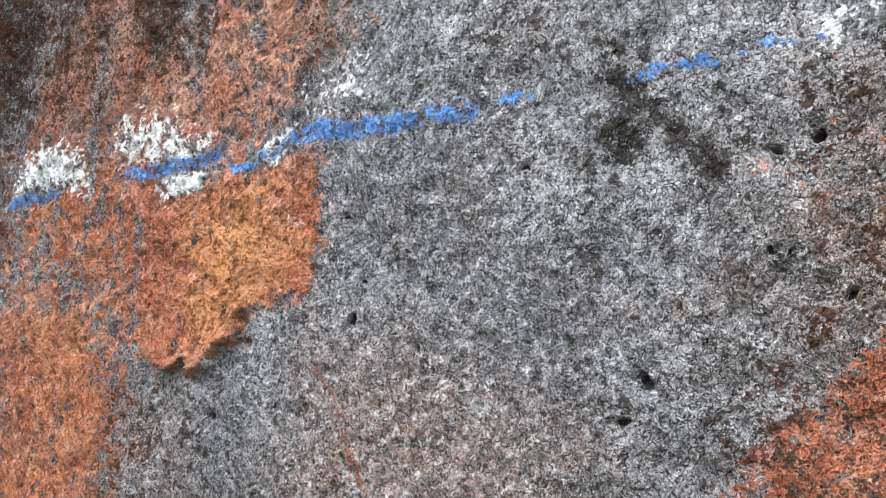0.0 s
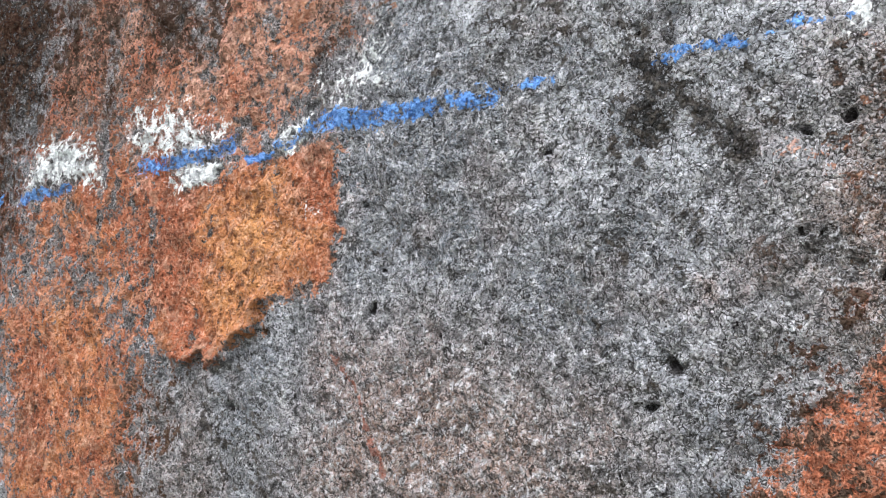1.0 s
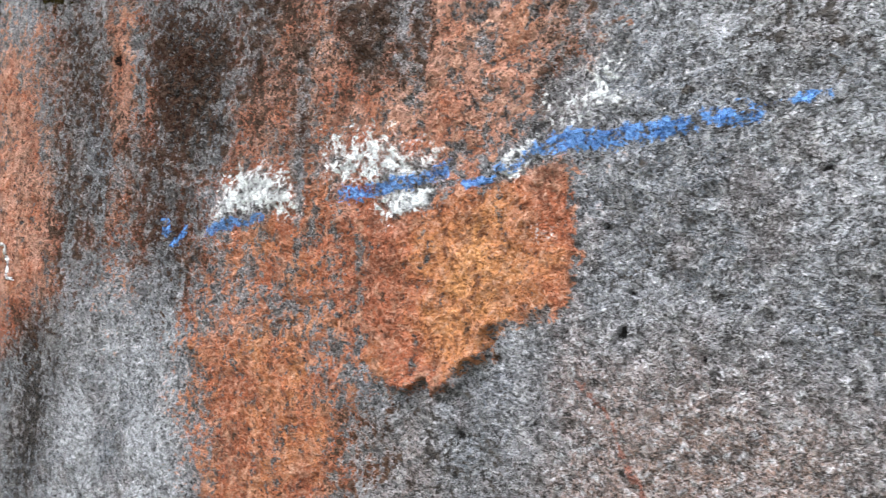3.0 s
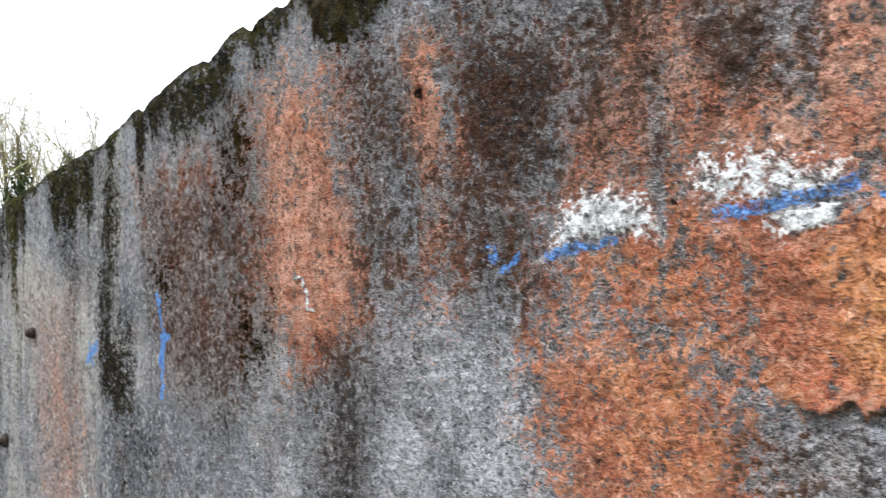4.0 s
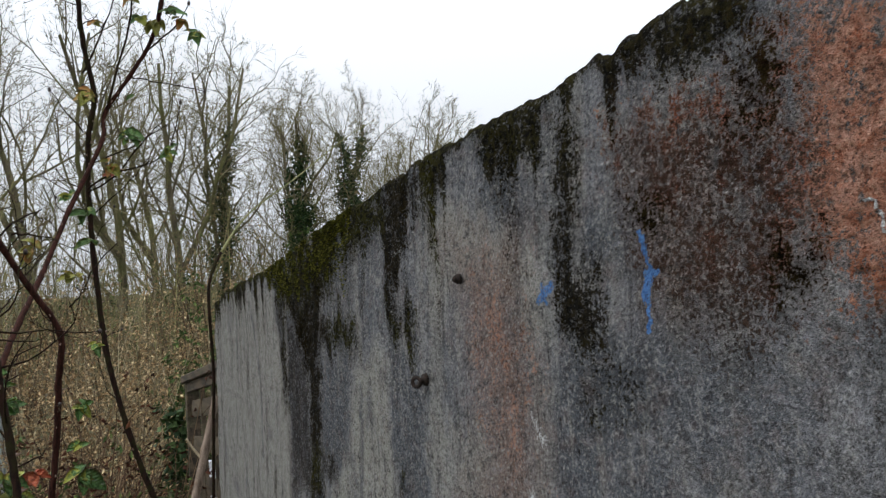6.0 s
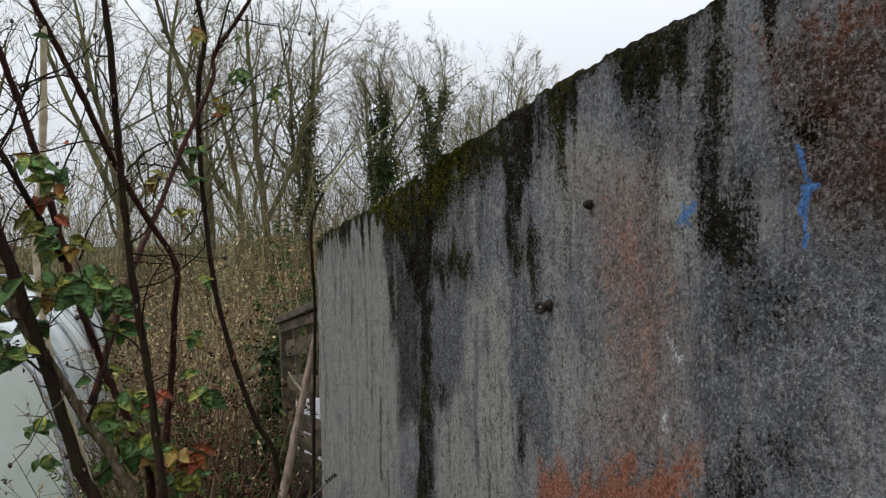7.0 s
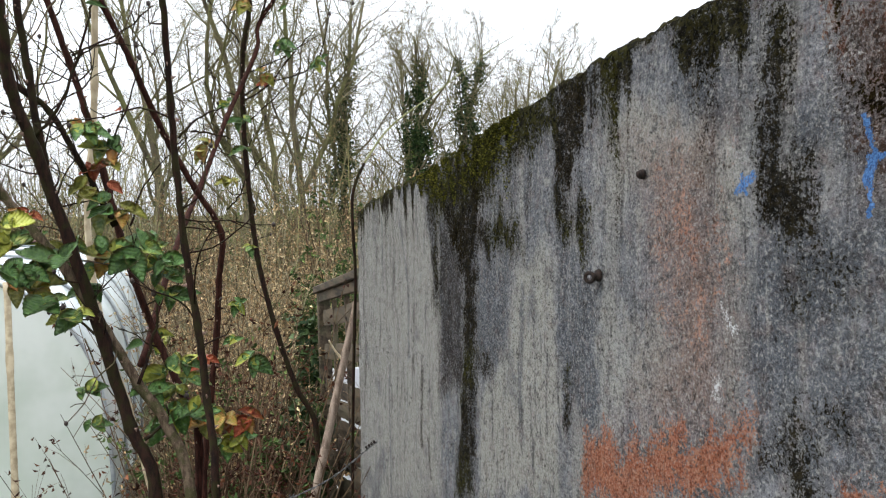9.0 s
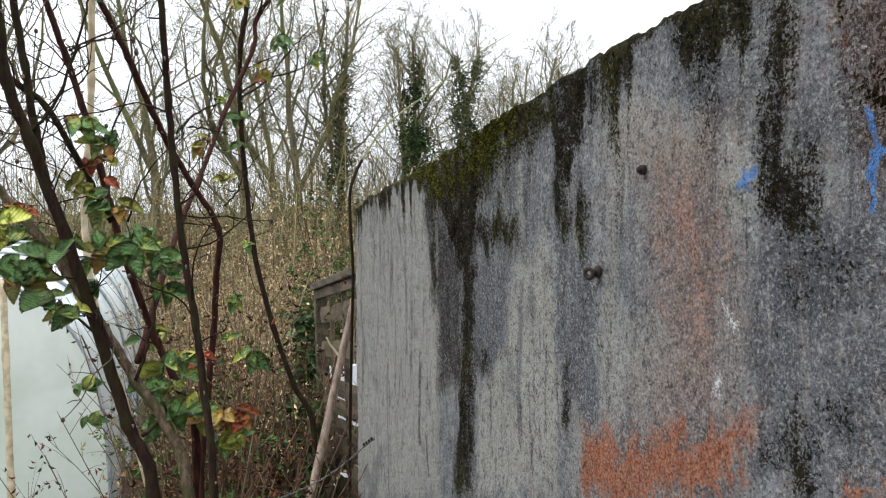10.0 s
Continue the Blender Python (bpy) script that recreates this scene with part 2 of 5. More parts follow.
def leaf_material(name, dark, light, tip, rough=0.45):
    k = Net(name)
    r = k.rand()
    xyz = k.n.new("ShaderNodeSeparateXYZ")
    k.l.new(k.coord, xyz.inputs[0])
    across = k.math("ABSOLUTE", xyz.outputs["X"])
    # side veins slant forward from the midrib
    rib = k.math("ABSOLUTE", k.math("SINE", k.math("MULTIPLY", k.math("SUBTRACT", xyz.outputs["Y"], k.math("MULTIPLY", across, 0.9)), 26.0)))
    vein = k.math("MAXIMUM", k.step(rib, 0.22, 0.05), k.step(across, 0.022, 0.008))
    c = k.mix(k.step(k.noise(6, 4.0, 0.65), 0.35, 0.65), dark, light)
    c = k.mix(k.step(k.math("ADD", r, k.math("MULTIPLY", k.noise(3, 3.0, 0.6, offset=5.0), 0.8)), 0.95, 1.35, 0.0, 0.85), c, tip)
    c = k.mix(k.step(across, 0.20, 0.34, 0.0, 0.45), c, (0.24, 0.075, 0.03))
    c = k.mix(k.math("MULTIPLY", vein, 0.15), c, tuple(min(1, v * 1.7) for v in light))
    m = k.done(c, rough, k.bump(rib, 0.25, 0.010), 0.3)
    k.bsdf.inputs["Subsurface Weight"].default_value = 0.10
    k.bsdf.inputs["Subsurface Radius"].default_value = (0.004, 0.006, 0.002)
    k.bsdf.inputs["Subsurface Scale"].default_value = 0.5
    return m


def litter_material(name, a, b, c3, rough=0.85):
    k = Net(name)
    i = k.island()
    c = k.mix(k.step(i, 0.1, 0.6), a, b)
    c = k.mix(k.step(i, 0.7, 0.95), c, c3)
    c = k.mix(k.step(k.noise(14, 2.0, 0.5), 0.35, 0.65, 0.0, 0.4), c, a)
    return k.done(c, rough, None, 0.08)


def ground_material():
    k = Net("rough_grass_soil")
    a = k.noise(1.3, 5.0, 0.6)
    b = k.noise(18, 5.0, 0.65)
    c = k.mix(k.step(a, 0.4, 0.6), (0.055, 0.042, 0.026), (0.060, 0.072, 0.026))
    c = k.mix(k.step(b, 0.45, 0.65, 0.0, 0.7), c, (0.13, 0.10, 0.055))
    return k.done(c, 0.95, k.bump(b, 0.8, 0.05), 0.2)


def timber_material():
    k = Net("weathered_brown_timber")
    gr = k.noise(30, 5.0, 0.65, stretch=(0.12, 1, 1))
    c = k.mix(k.step(gr, 0.35, 0.65), (0.018, 0.013, 0.009), (0.085, 0.062, 0.038))
    c = k.mix(k.step(k.noise(5, 4.0, 0.6), 0.5, 0.68, 0.0, 0.7), c, (0.060, 0.062, 0.032))
    c = k.mix(k.step(k.rand(), 0.2, 0.9, 0.0, 0.35), c, (0.10, 0.078, 0.048))
    return k.done(c, 0.85, k.bump(gr, 0.6, 0.006), 0.25)


def film_material():
    k = Net("milky_polythene_film")
    c = k.mix(k.step(k.noise(2.2, 4.0, 0.6), 0.35, 0.65), (0.40, 0.45, 0.44), (0.54, 0.58, 0.57))
    c = k.mix(k.step(k.noise(5, 3.0, 0.6, stretch=(1, 1, 0.4), offset=4.0), 0.52, 0.72, 0.0, 0.4), c, (0.38, 0.44, 0.33))
    m = k.done(c, 0.42, k.bump(k.noise(6, 3.0, 0.6, stretch=(1, 1, 0.35)), 0.35, 0.05), 0.5)
    k.bsdf.inputs["Transmission Weight"].default_value = 0.35
    k.bsdf.inputs["IOR"].default_value = 1.1
    return m


def plain_material(name, a, b, scale=60.0, rough=0.6, metal=0.0):
    k = Net(name)
    n = k.noise(scale, 4.0, 0.6)
    m = k.done(k.mix(k.step(n, 0.35, 0.65), a, b), rough, k.bump(n, 0.3, 0.1 / scale), 0.35)
    k.bsdf.inputs["Metallic"].default_value = metal
    return m


M_WALL = wall_material()
M_GROUND = ground_material()
M_CANE = bark_material("dark_rose_cane", (0.009, 0.006, 0.005), (0.026, 0.013, 0.009), 130, (0.020, 0.019, 0.007))
M_CANE_RED = bark_material("red_brown_rose_cane", (0.016, 0.007, 0.005), (0.044, 0.017, 0.012), 130)
M_CANE_OLD = bark_material("old_grey_rose_cane", (0.045, 0.030, 0.02), (0.13, 0.095, 0.065), 130, (0.045, 0.045, 0.018))
M_POLE = bark_material("pale_peeled_pole", (0.13, 0.095, 0.07), (0.27, 0.21, 0.165), 60)
M_LEAF = leaf_material("green_rose_leaf", (0.048, 0.118, 0.030), (0.115, 0.215, 0.052), (0.40, 0.40, 0.06))
M_LEAF_RED = leaf_material("young_red_rose_leaf", (0.27, 0.042, 0.022), (0.40, 0.105, 0.035), (0.36, 0.22, 0.05))
M_LEAF_BRONZE = leaf_material("bronze_green_rose_leaf", (0.16, 0.18, 0.032), (0.29, 0.27, 0.045), (0.45, 0.19, 0.05))
M_BARK = bark_material("lichened_tree_bark", (0.065, 0.055, 0.040), (0.17, 0.145, 0.095), 5, (0.125, 0.13, 0.050))
M_TWIG = litter_material("bare_twigs", (0.115, 0.100, 0.060), (0.19, 0.17, 0.085), (0.28, 0.26, 0.11))
M_IVY = litter_material("dark_ivy_leaves", (0.018, 0.034, 0.014), (0.036, 0.060, 0.020), (0.075, 0.11, 0.036), 0.55)
M_STRAW = litter_material("dry_straw_stems", (0.070, 0.055, 0.034), (0.21, 0.175, 0.105), (0.44, 0.37, 0.235))
M_DRYLEAF = litter_material("dry_brown_leaves", (0.22, 0.135, 0.065), (0.40, 0.29, 0.16), (0.54, 0.44, 0.25))
M_BRAMBLE = litter_material("brown_bramble_stems", (0.050, 0.032, 0.020), (0.11, 0.070, 0.042), (0.20, 0.14, 0.085))
M_REDLEAF = litter_material("dead_red_brown_leaves", (0.030, 0.014, 0.010), (0.075, 0.030, 0.018), (0.17, 0.070, 0.035))
M_GREENLEAF = litter_material("winter_green_shrub_leaves", (0.035, 0.060, 0.020), (0.070, 0.11, 0.032), (0.13, 0.17, 0.05))
M_TIMBER = timber_material()
M_FILM = film_material()
M_SHEET = plain_material("milky_end_sheet", (0.46, 0.52, 0.44), (0.60, 0.63, 0.58), 1.6, 0.5)
M_PIPE = plain_material("grey_hoop_pipe", (0.20, 0.22, 0.23), (0.32, 0.34, 0.34), 20, 0.5)
M_BLUE = plain_material("faded_blue_strap", (0.06, 0.22, 0.34), (0.12, 0.32, 0.44), 40, 0.6)
M_BAMBOO = plain_material("pale_bamboo", (0.30, 0.24, 0.15), (0.48, 0.40, 0.27), 30, 0.6)
M_IRON = plain_material("rusted_iron", (0.006, 0.005, 0.0045), (0.026, 0.014, 0.009), 300, 0.9, 0.0)
M_WIRE = plain_material("dull_galvanised_wire", (0.05, 0.05, 0.05), (0.15, 0.15, 0.15), 200, 0.5, 0.8)
M_MOSS = litter_material("cushion_moss", (0.020, 0.019, 0.006), (0.085, 0.090, 0.016), (0.28, 0.26, 0.045), 0.95)
M_THORN = plain_material("pale_thorn", (0.12, 0.060, 0.042), (0.30, 0.21, 0.165), 150, 0.5)
M_HIP = plain_material("black_dried_rose_hip", (0.012, 0.010, 0.009), (0.05, 0.03, 0.02), 400, 0.6)


# ---- mesh helpers ----
def solid(name, bm, mat, smooth=False):
    me = bpy.data.meshes.new(name)
    bm.normal_update()
    bm.to_mesh(me)
    bm.free()
    me.materials.append(mat)
    if smooth:
        me.shade_smooth()
    return me


def under(ob, parent):
    ob.parent = parent
    ob.matrix_parent_inverse = parent.matrix_basis.inverted()
    return ob


def part(name, bm, mat, parent, label="", smooth=True):
    ob = new(name, solid(name, bm, mat, smooth))
    if parent is not None:
        under(ob, parent)
        if parent.parent is not None:
            ob.matrix_parent_inverse = Matrix.Identity(4)
    return tagged(ob, label)


def holder(name, place, label, category, group="", kind=""):
    ob = new(name)
    ob.matrix_basis = Matrix.Translation(place)
    ob.empty_display_size = 0.05
    return tagged(ob, label, category, group, kind)


def spline(pts, per=5):
    """Catmull-Rom through a few control points."""
    p = [Vector(q) for q in pts]
    p = [2 * p[0] - p[1], *p, 2 * p[-1] - p[-2]]
    out = []
    for a, b, c, d in zip(p, p[1:], p[2:], p[3:]):
        for i in range(per):
            t = i / per
            out.append(0.5 * ((2 * b) + (c - a) * t + (2 * a - 5 * b + 4 * c - d) * t * t + (3 * b - a - 3 * c + d) * t * t * t))
    return out + [p[-2]]


def tube(bm, pts, radii, sides=7, caps=True):
    rings, side = [], None
    for i, p in enumerate(pts):
        d = (pts[min(i + 1, len(pts) - 1)] - pts[max(i - 1, 0)]).normalized()
        side = d.orthogonal().normalized() if side is None else (side - d * side.dot(d)).normalized()
        up = d.cross(side)
        rings.append([bm.verts.new(p + radii[i] * (math.cos(a) * side + math.sin(a) * up)) for a in (2 * math.pi * j / sides for j in range(sides))])
    for a, b in zip(rings, rings[1:]):
        for j in range(sides):
            bm.faces.new((a[j], a[(j + 1) % sides], b[(j + 1) % sides], b[j]))
    if caps:
        bm.faces.new(rings[0][::-1])
        bm.faces.new(rings[-1])


def box(bm, lo, hi, m=None):
    m = m or Matrix.Identity(4)
    v = [bm.verts.new(m @ Vector((x, y, z))) for x in (lo[0], hi[0]) for y in (lo[1], hi[1]) for z in (lo[2], hi[2])]
    for f in ((0, 1, 3, 2), (4, 6, 7, 5), (0, 4, 5, 1), (2, 3, 7, 6), (0, 2, 6, 4), (1, 5, 7, 3)):
        bm.faces.new([v[i] for i in f])


class Strips:
    """Many thin prisms and small leaf blades in one mesh."""

    def __init__(self):
        self.v, self.f = [], []

    def stem(self, pts, r0, r1, sides=3):
        n, base = len(pts), len(self.v)
        for i, p in enumerate(pts):
            d = (pts[min(i + 1, n - 1)] - pts[max(i - 1, 0)]).normalized()
            s = d.orthogonal().normalized()
            u = d.cross(s)
            r = r0 + (r1 - r0) * i / (n - 1)
            for j in range(sides):
                a = 2 * math.pi * j / sides
                self.v.append(p + r * (math.cos(a) * s + math.sin(a) * u))
        for i in range(n - 1):
            for j in range(sides):
                a, b = base + i * sides + j, base + i * sides + (j + 1) % sides
                self.f.append((a, b, b + sides, a + sides))

    def blade(self, p, along, across, length, width):
        """A small folded leaf: two halves that meet at the rib."""
        b = len(self.v)
        n = along.cross(across).normalized() * width * 0.35
        self.v += [p, p + along * length * 0.5 + across * width * 0.5 + n, p + along * length, p + along * length * 0.5 - across * width * 0.5 + n]
        self.f += [(b, b + 1, b + 2), (b, b + 2, b + 3)]

    def mesh(self, name, mat, smooth=False):
        me = bpy.data.meshes.new(name)
        me.from_pydata([tuple(p) for p in self.v], [], self.f)
        me.materials.append(mat)
        if smooth:
            me.shade_smooth()
        return me


rng = random.Random(7)


def any_way(up=0.0):
    v = Vector((rng.gauss(0, 1), rng.gauss(0, 1), rng.gauss(0, 1) + up))
    return v.normalized()


# ---- ground ----
def build_ground():
    bm = bmesh.new()
    ring = [0, 1.5, 3, 5, 8, 12, 18, 30, 60, 90, 150, 500, 2500]
    swell = {60: (0.1, 1.6), 90: (1.0, 2.6), 150: (1.5, 4.5)}
    n = 192
    rows = []
    for r in ring:
        rows.append([bm.verts.new((-2 + r * math.cos(a), -0.5 + r * math.sin(a), 0.10 * noise.noise(Vector((r * math.cos(a) * 0.3, r * math.sin(a) * 0.3, 0))) - 0.06 if r < 40 else swell[r][0] + swell[r][1] * noise.noise(Vector((r * math.cos(a) * 0.12, r * math.sin(a) * 0.12, 3.0))) if r in swell else -0.1))
                     for a in (2 * math.pi * i / n for i in range(n))] if r else [bm.verts.new((-2, -0.5, -0.05))])
    for i in range(n):
        bm.faces.new((rows[0][0], rows[1][i], rows[1][(i + 1) % n]))
    for a, b in zip(rows[1:], rows[2:]):
        for i in range(n):
            bm.faces.new((a[i], b[i], b[(i + 1) % n], a[(i + 1) % n]))
    tagged(new("ground", solid("ground", bm, M_GROUND, True)), "rough grass and bare soil of a winter garden", "ground", kind="structure")


build_ground()


# ---- the concrete wall ----
def lattice(ix, iy, seed):
    h = (ix.astype(np.int64) * 374761393 + iy.astype(np.int64) * 668265263 + seed * 974634541) & 0xFFFFFFFF
    h = ((h ^ (h >> 13)) * 1274126177) & 0xFFFFFFFF
    h = ((h ^ (h >> 15)) * 2246822519) & 0xFFFFFFFF
    return ((h ^ (h >> 16)) & 0xFFFF) / 65535.0


def value_noise(x, y, seed):
    ix, iy = np.floor(x), np.floor(y)
    u, v = x - ix, y - iy
    u, v = u * u * (3 - 2 * u), v * v * (3 - 2 * v)
    a, b = lattice(ix, iy, seed), lattice(ix + 1, iy, seed)
    c, d = lattice(ix, iy + 1, seed), lattice(ix + 1, iy + 1, seed)
    return a + (b - a) * u + (c - a) * v + (a - b - c + d) * u * v


def fractal(x, y, seed, octaves=4, rough=0.55):
    out, amp, total = 0.0, 1.0, 0.0
    for o in range(octaves):
        out = out + amp * value_noise(x * 2**o + 17.3 * o, y * 2**o - 9.1 * o, seed + o)
        total, amp = total + amp, amp * rough
    return out / total


WALL_Y, WALL_END, WALL_NEAR = 0.22, -2.868, 1.6
TOP_X = [-2.9, -2.66, -2.31, -2.06, -1.93, -1.61, -1.41, -1.14, -1.03, -0.86, -0.70, -0.55, -0.50, -0.46, -0.44, -0.40, -0.33, -0.30, -0.275, -0.25, 0.0, 0.6, 1.7]
TOP_Z = [1.752, 1.790, 1.822, 1.838, 1.853, 1.898, 1.922, 1.956, 1.969, 1.982, 1.992, 2.008, 2.017, 2.020, 2.011, 2.024, 2.026, 2.034, 2.023, 2.030, 2.040, 2.050, 2.060]


def ramp_steps(*stretches):
    """Positions from stretches of (start, end, step at start, step at end)."""
    out = []
    for a, b, s0, s1 in stretches:
        n = max(2, round(2 * abs(b - a) / (s0 + s1)))
        t = np.arange(n) / n
        out.append(a + (b - a) * (t * s0 + t * t * 0.5 * (s1 - s0)) / (0.5 * (s0 + s1)))
    return np.concatenate(out)


def inside(px, pz, corners):
    """Signed distance to a polygon, positive inside."""
    best, odd = np.full(px.shape, 9.0), np.zeros(px.shape, bool)
    for (ax, az), (bx, bz) in zip(corners, corners[1:] + corners[:1]):
        ex, ez = bx - ax, bz - az
        t = np.clip(((px - ax) * ex + (pz - az) * ez) / (ex * ex + ez * ez + 1e-12), 0, 1)
        best = np.minimum(best, np.hypot(px - ax - t * ex, pz - az - t * ez))
        cross = ((az > pz) != (bz > pz)) & (px < ex * (pz - az) / (ez + 1e-12) + ax)
        odd ^= cross
    return np.where(odd, best, -best)


def near_line(px, pz, pts):
    best = np.full(px.shape, 9.0)
    for (ax, az), (bx, bz) in zip(pts, pts[1:]):
        ex, ez = bx - ax, bz - az
        t = np.clip(((px - ax) * ex + (pz - az) * ez) / (ex * ex + ez * ez + 1e-12), 0, 1)
        best = np.minimum(best, np.hypot(px - ax - t * ex, pz - az - t * ez))
    return best


def build_wall():
    xs = ramp_steps((WALL_END, -0.9, 0.0065, 0.0034), (-0.9, -0.12, 0.0036, 0.0012), (-0.12, 0.31, 0.0010, 0.0010), (0.31, WALL_NEAR, 0.0013, 0.04))
    deep = ramp_steps((0.0, 0.07, 0.0022, 0.002), (0.07, 0.34, 0.0010, 0.0010), (0.34, 1.25, 0.0025, 0.006), (1.25, 2.1, 0.01, 0.12))
    zt = np.interp(xs, TOP_X, TOP_Z)
    one = np.zeros_like(xs)
    zt = zt + 0.007 + 0.010 * (fractal(xs * 14, one, 5) - 0.5) + 0.016 * (fractal(xs * 55, one, 6, 3) - 0.5)
    zt -= 0.006 * np.clip((value_noise(xs * 16, one, 8) - 0.80) * 6, 0, 1)
    # two clefts by the far end
    for cx, w, d in ((-2.487, 0.022, 0.045), (-2.60, 0.016, 0.03), (-2.26, 0.02, 0.03), (-2.79, 0.02, 0.02)):
        zt -= d * np.exp(-((xs - cx) / w) ** 2)
    X, D = np.meshgrid(xs, deep[::-1])
    ZT = np.broadcast_to(zt, X.shape)
    Z = np.maximum(ZT - D, -0.15)
    # coordinates that wander a little, so that no edge is straight
    loose = np.clip(-X - 0.1, 0, 0.8)
    wx = X + 0.015 * (fractal(X * 70, Z * 70, 31, 4, 0.65) - 0.5) + 0.07 * (fractal(X * 16, Z * 9, 33, 4, 0.6) - 0.5) * loose
    wz = Z + 0.009 * (fractal(X * 80, Z * 80, 41, 4, 0.65) - 0.5) + 0.12 * (fractal(X * 26, Z * 6, 43, 4, 0.6) - 0.5) * loose
    sx = X + 0.005 * (fractal(X * 110, Z * 110, 35, 3) - 0.5)
    sz = Z + 0.005 * (fractal(X * 110, Z * 110, 37, 3) - 0.5)
    fields = {n: np.zeros(X.shape) for n in ("paint", "white", "dark", "moss", "pale", "slate", "blue", "rust", "shaded_pit", "green", "ochre", "chalk", "brown", "far")}

    def patch(name, soft, strength, corners):
        px, pz = np.array(corners).T
        r = soft + 0.03
        near = (X > px.min() - r) & (X < px.max() + r) & (Z > pz.min() - r) & (Z < pz.max() + r)
        d = inside(wx[near], wz[near], corners)
        fields[name][near] = np.maximum(fields[name][near], strength * np.clip(0.5 + d / soft, 0, 1))

    def stroke(name, half, strength, pts):
        px, pz = np.array(pts).T
        r = 3 * half + 0.008
        near = (X > px.min() - r) & (X < px.max() + r) & (Z > pz.min() - r) & (Z < pz.max() + r)
        d = near_line(sx[near], sz[near], pts)
        fields[name][near] = np.maximum(fields[name][near], strength * np.clip(1.5 - d / half, 0, 1))

    patch("paint", 0.009, 1.05, [(0.018, 1.845), (0.035, 1.841), (0.082, 1.850), (0.112, 1.854), (0.115, 1.832), (0.115, 1.815), (0.112, 1.806), (0.102, 1.803), (0.085, 1.797), (0.084, 1.788), (0.071, 1.782), (0.060, 1.773), (0.055, 1.780), (0.041, 1.776), (0.025, 1.785), (0.019, 1.811), (0.023, 1.829)])
    patch("paint", 0.034, 0.84, [(-0.098, 1.789), (-0.061, 1.808), (-0.005, 1.803), (0.003, 1.772), (0.013, 1.744), (0.020, 1.709), (-0.069, 1.691), (-0.081, 1.740), (-0.089, 1.766)])
    patch("paint", 0.038, 0.70, [(-0.116, 1.828), (-0.081, 1.872), (-0.056, 1.932), (-0.034, 1.957), (0.119, 1.917), (0.129, 1.889), (0.106, 1.871), (0.084, 1.857), (0.038, 1.843), (0.027, 1.821), (0.021, 1.786), (-0.002, 1.799), (-0.049, 1.803), (-0.089, 1.803)])
    patch("paint", 0.057, 0.86, [(-0.359, 1.979), (-0.271, 1.956), (-0.234, 1.880), (-0.226, 1.815), (-0.273, 1.774), (-0.346, 1.802), (-0.368, 1.893)])
    patch("paint", 0.038, 0.86, [(-0.206, 1.972), (-0.157, 1.974), (-0.146, 1.916), (-0.161, 1.869), (-0.190, 1.904)])
    patch("paint", 0.057, 0.5, [(-0.227, 1.889), (-0.156, 1.912), (-0.116, 1.842), (-0.116, 1.803), (-0.172, 1.815), (-0.213, 1.828)])
    patch("paint", 0.076, 0.56, [(-0.517, 1.903), (-0.366, 1.887), (-0.365, 1.809), (-0.408, 1.758), (-0.485, 1.795)])
    patch("paint", 0.019, 0.6, [(0.276, 1.803), (0.283, 1.811), (0.296, 1.816), (0.297, 1.761), (0.258, 1.752), (0.264, 1.778)])
    patch("paint", 0.057, 0.6, [(-0.572, 1.498), (-0.445, 1.527), (-0.444, 1.474), (-0.578, 1.422)])
    patch("white", 0.018, 0.85, [(-0.084, 1.837), (-0.068, 1.858), (-0.046, 1.865), (-0.026, 1.856), (-0.018, 1.845), (-0.042, 1.845), (-0.065, 1.843)])
    patch("white", 0.020, 0.58, [(-0.002, 1.874), (0.026, 1.874), (0.045, 1.864), (0.061, 1.857), (0.041, 1.844), (0.035, 1.839), (0.029, 1.843), (0.019, 1.849), (0.005, 1.854), (-0.005, 1.864)])
    patch("white", 0.0114, 0.62, [(0.266, 1.871), (0.273, 1.877), (0.284, 1.879), (0.287, 1.871), (0.274, 1.870), (0.265, 1.867)])
    patch("white", 0.0057, 0.55, [(0.100, 1.831), (0.106, 1.832), (0.108, 1.827), (0.102, 1.826)])
    patch("white", 0.0076, 0.78, [(0.087, 1.856), (0.092, 1.858), (0.100, 1.864), (0.103, 1.859), (0.093, 1.850), (0.087, 1.851)])
    patch("dark", 0.010, 1.05, [(0.215, 1.872), (0.223, 1.870), (0.228, 1.856), (0.224, 1.844), (0.217, 1.847), (0.218, 1.859)])
    patch("dark", 0.012, 1.0, [(0.228, 1.858), (0.235, 1.858), (0.246, 1.844), (0.242, 1.840), (0.233, 1.846)])
    patch("dark", 0.03, 0.82, [(-0.144, 1.958), (-0.070, 1.945), (-0.068, 1.881), (-0.090, 1.867), (-0.136, 1.873)])
    patch("dark", 0.018, 0.82, [(-0.006, 1.934), (0.033, 1.927), (0.038, 1.892), (0.013, 1.891)])
    patch("dark", 0.06, 0.52, [(-0.157, 1.985), (-0.082, 1.972), (-0.078, 1.917), (-0.093, 1.885), (-0.115, 1.860), (-0.127, 1.890), (-0.137, 1.936)])
    patch("dark", 0.07, 0.62, [(-0.277, 1.787), (-0.232, 1.802), (-0.215, 1.782), (-0.261, 1.712), (-0.301, 1.706), (-0.303, 1.757)])
    patch("moss", 0.015, 0.9, [(-0.274, 2.026), (-0.185, 2.011), (-0.217, 1.980), (-0.260, 1.981), (-0.283, 1.991)])
    patch("moss", 0.03, 0.9, [(-0.530, 2.011), (-0.457, 2.016), (-0.386, 2.023), (-0.398, 1.977), (-0.472, 1.959), (-0.513, 1.957)])
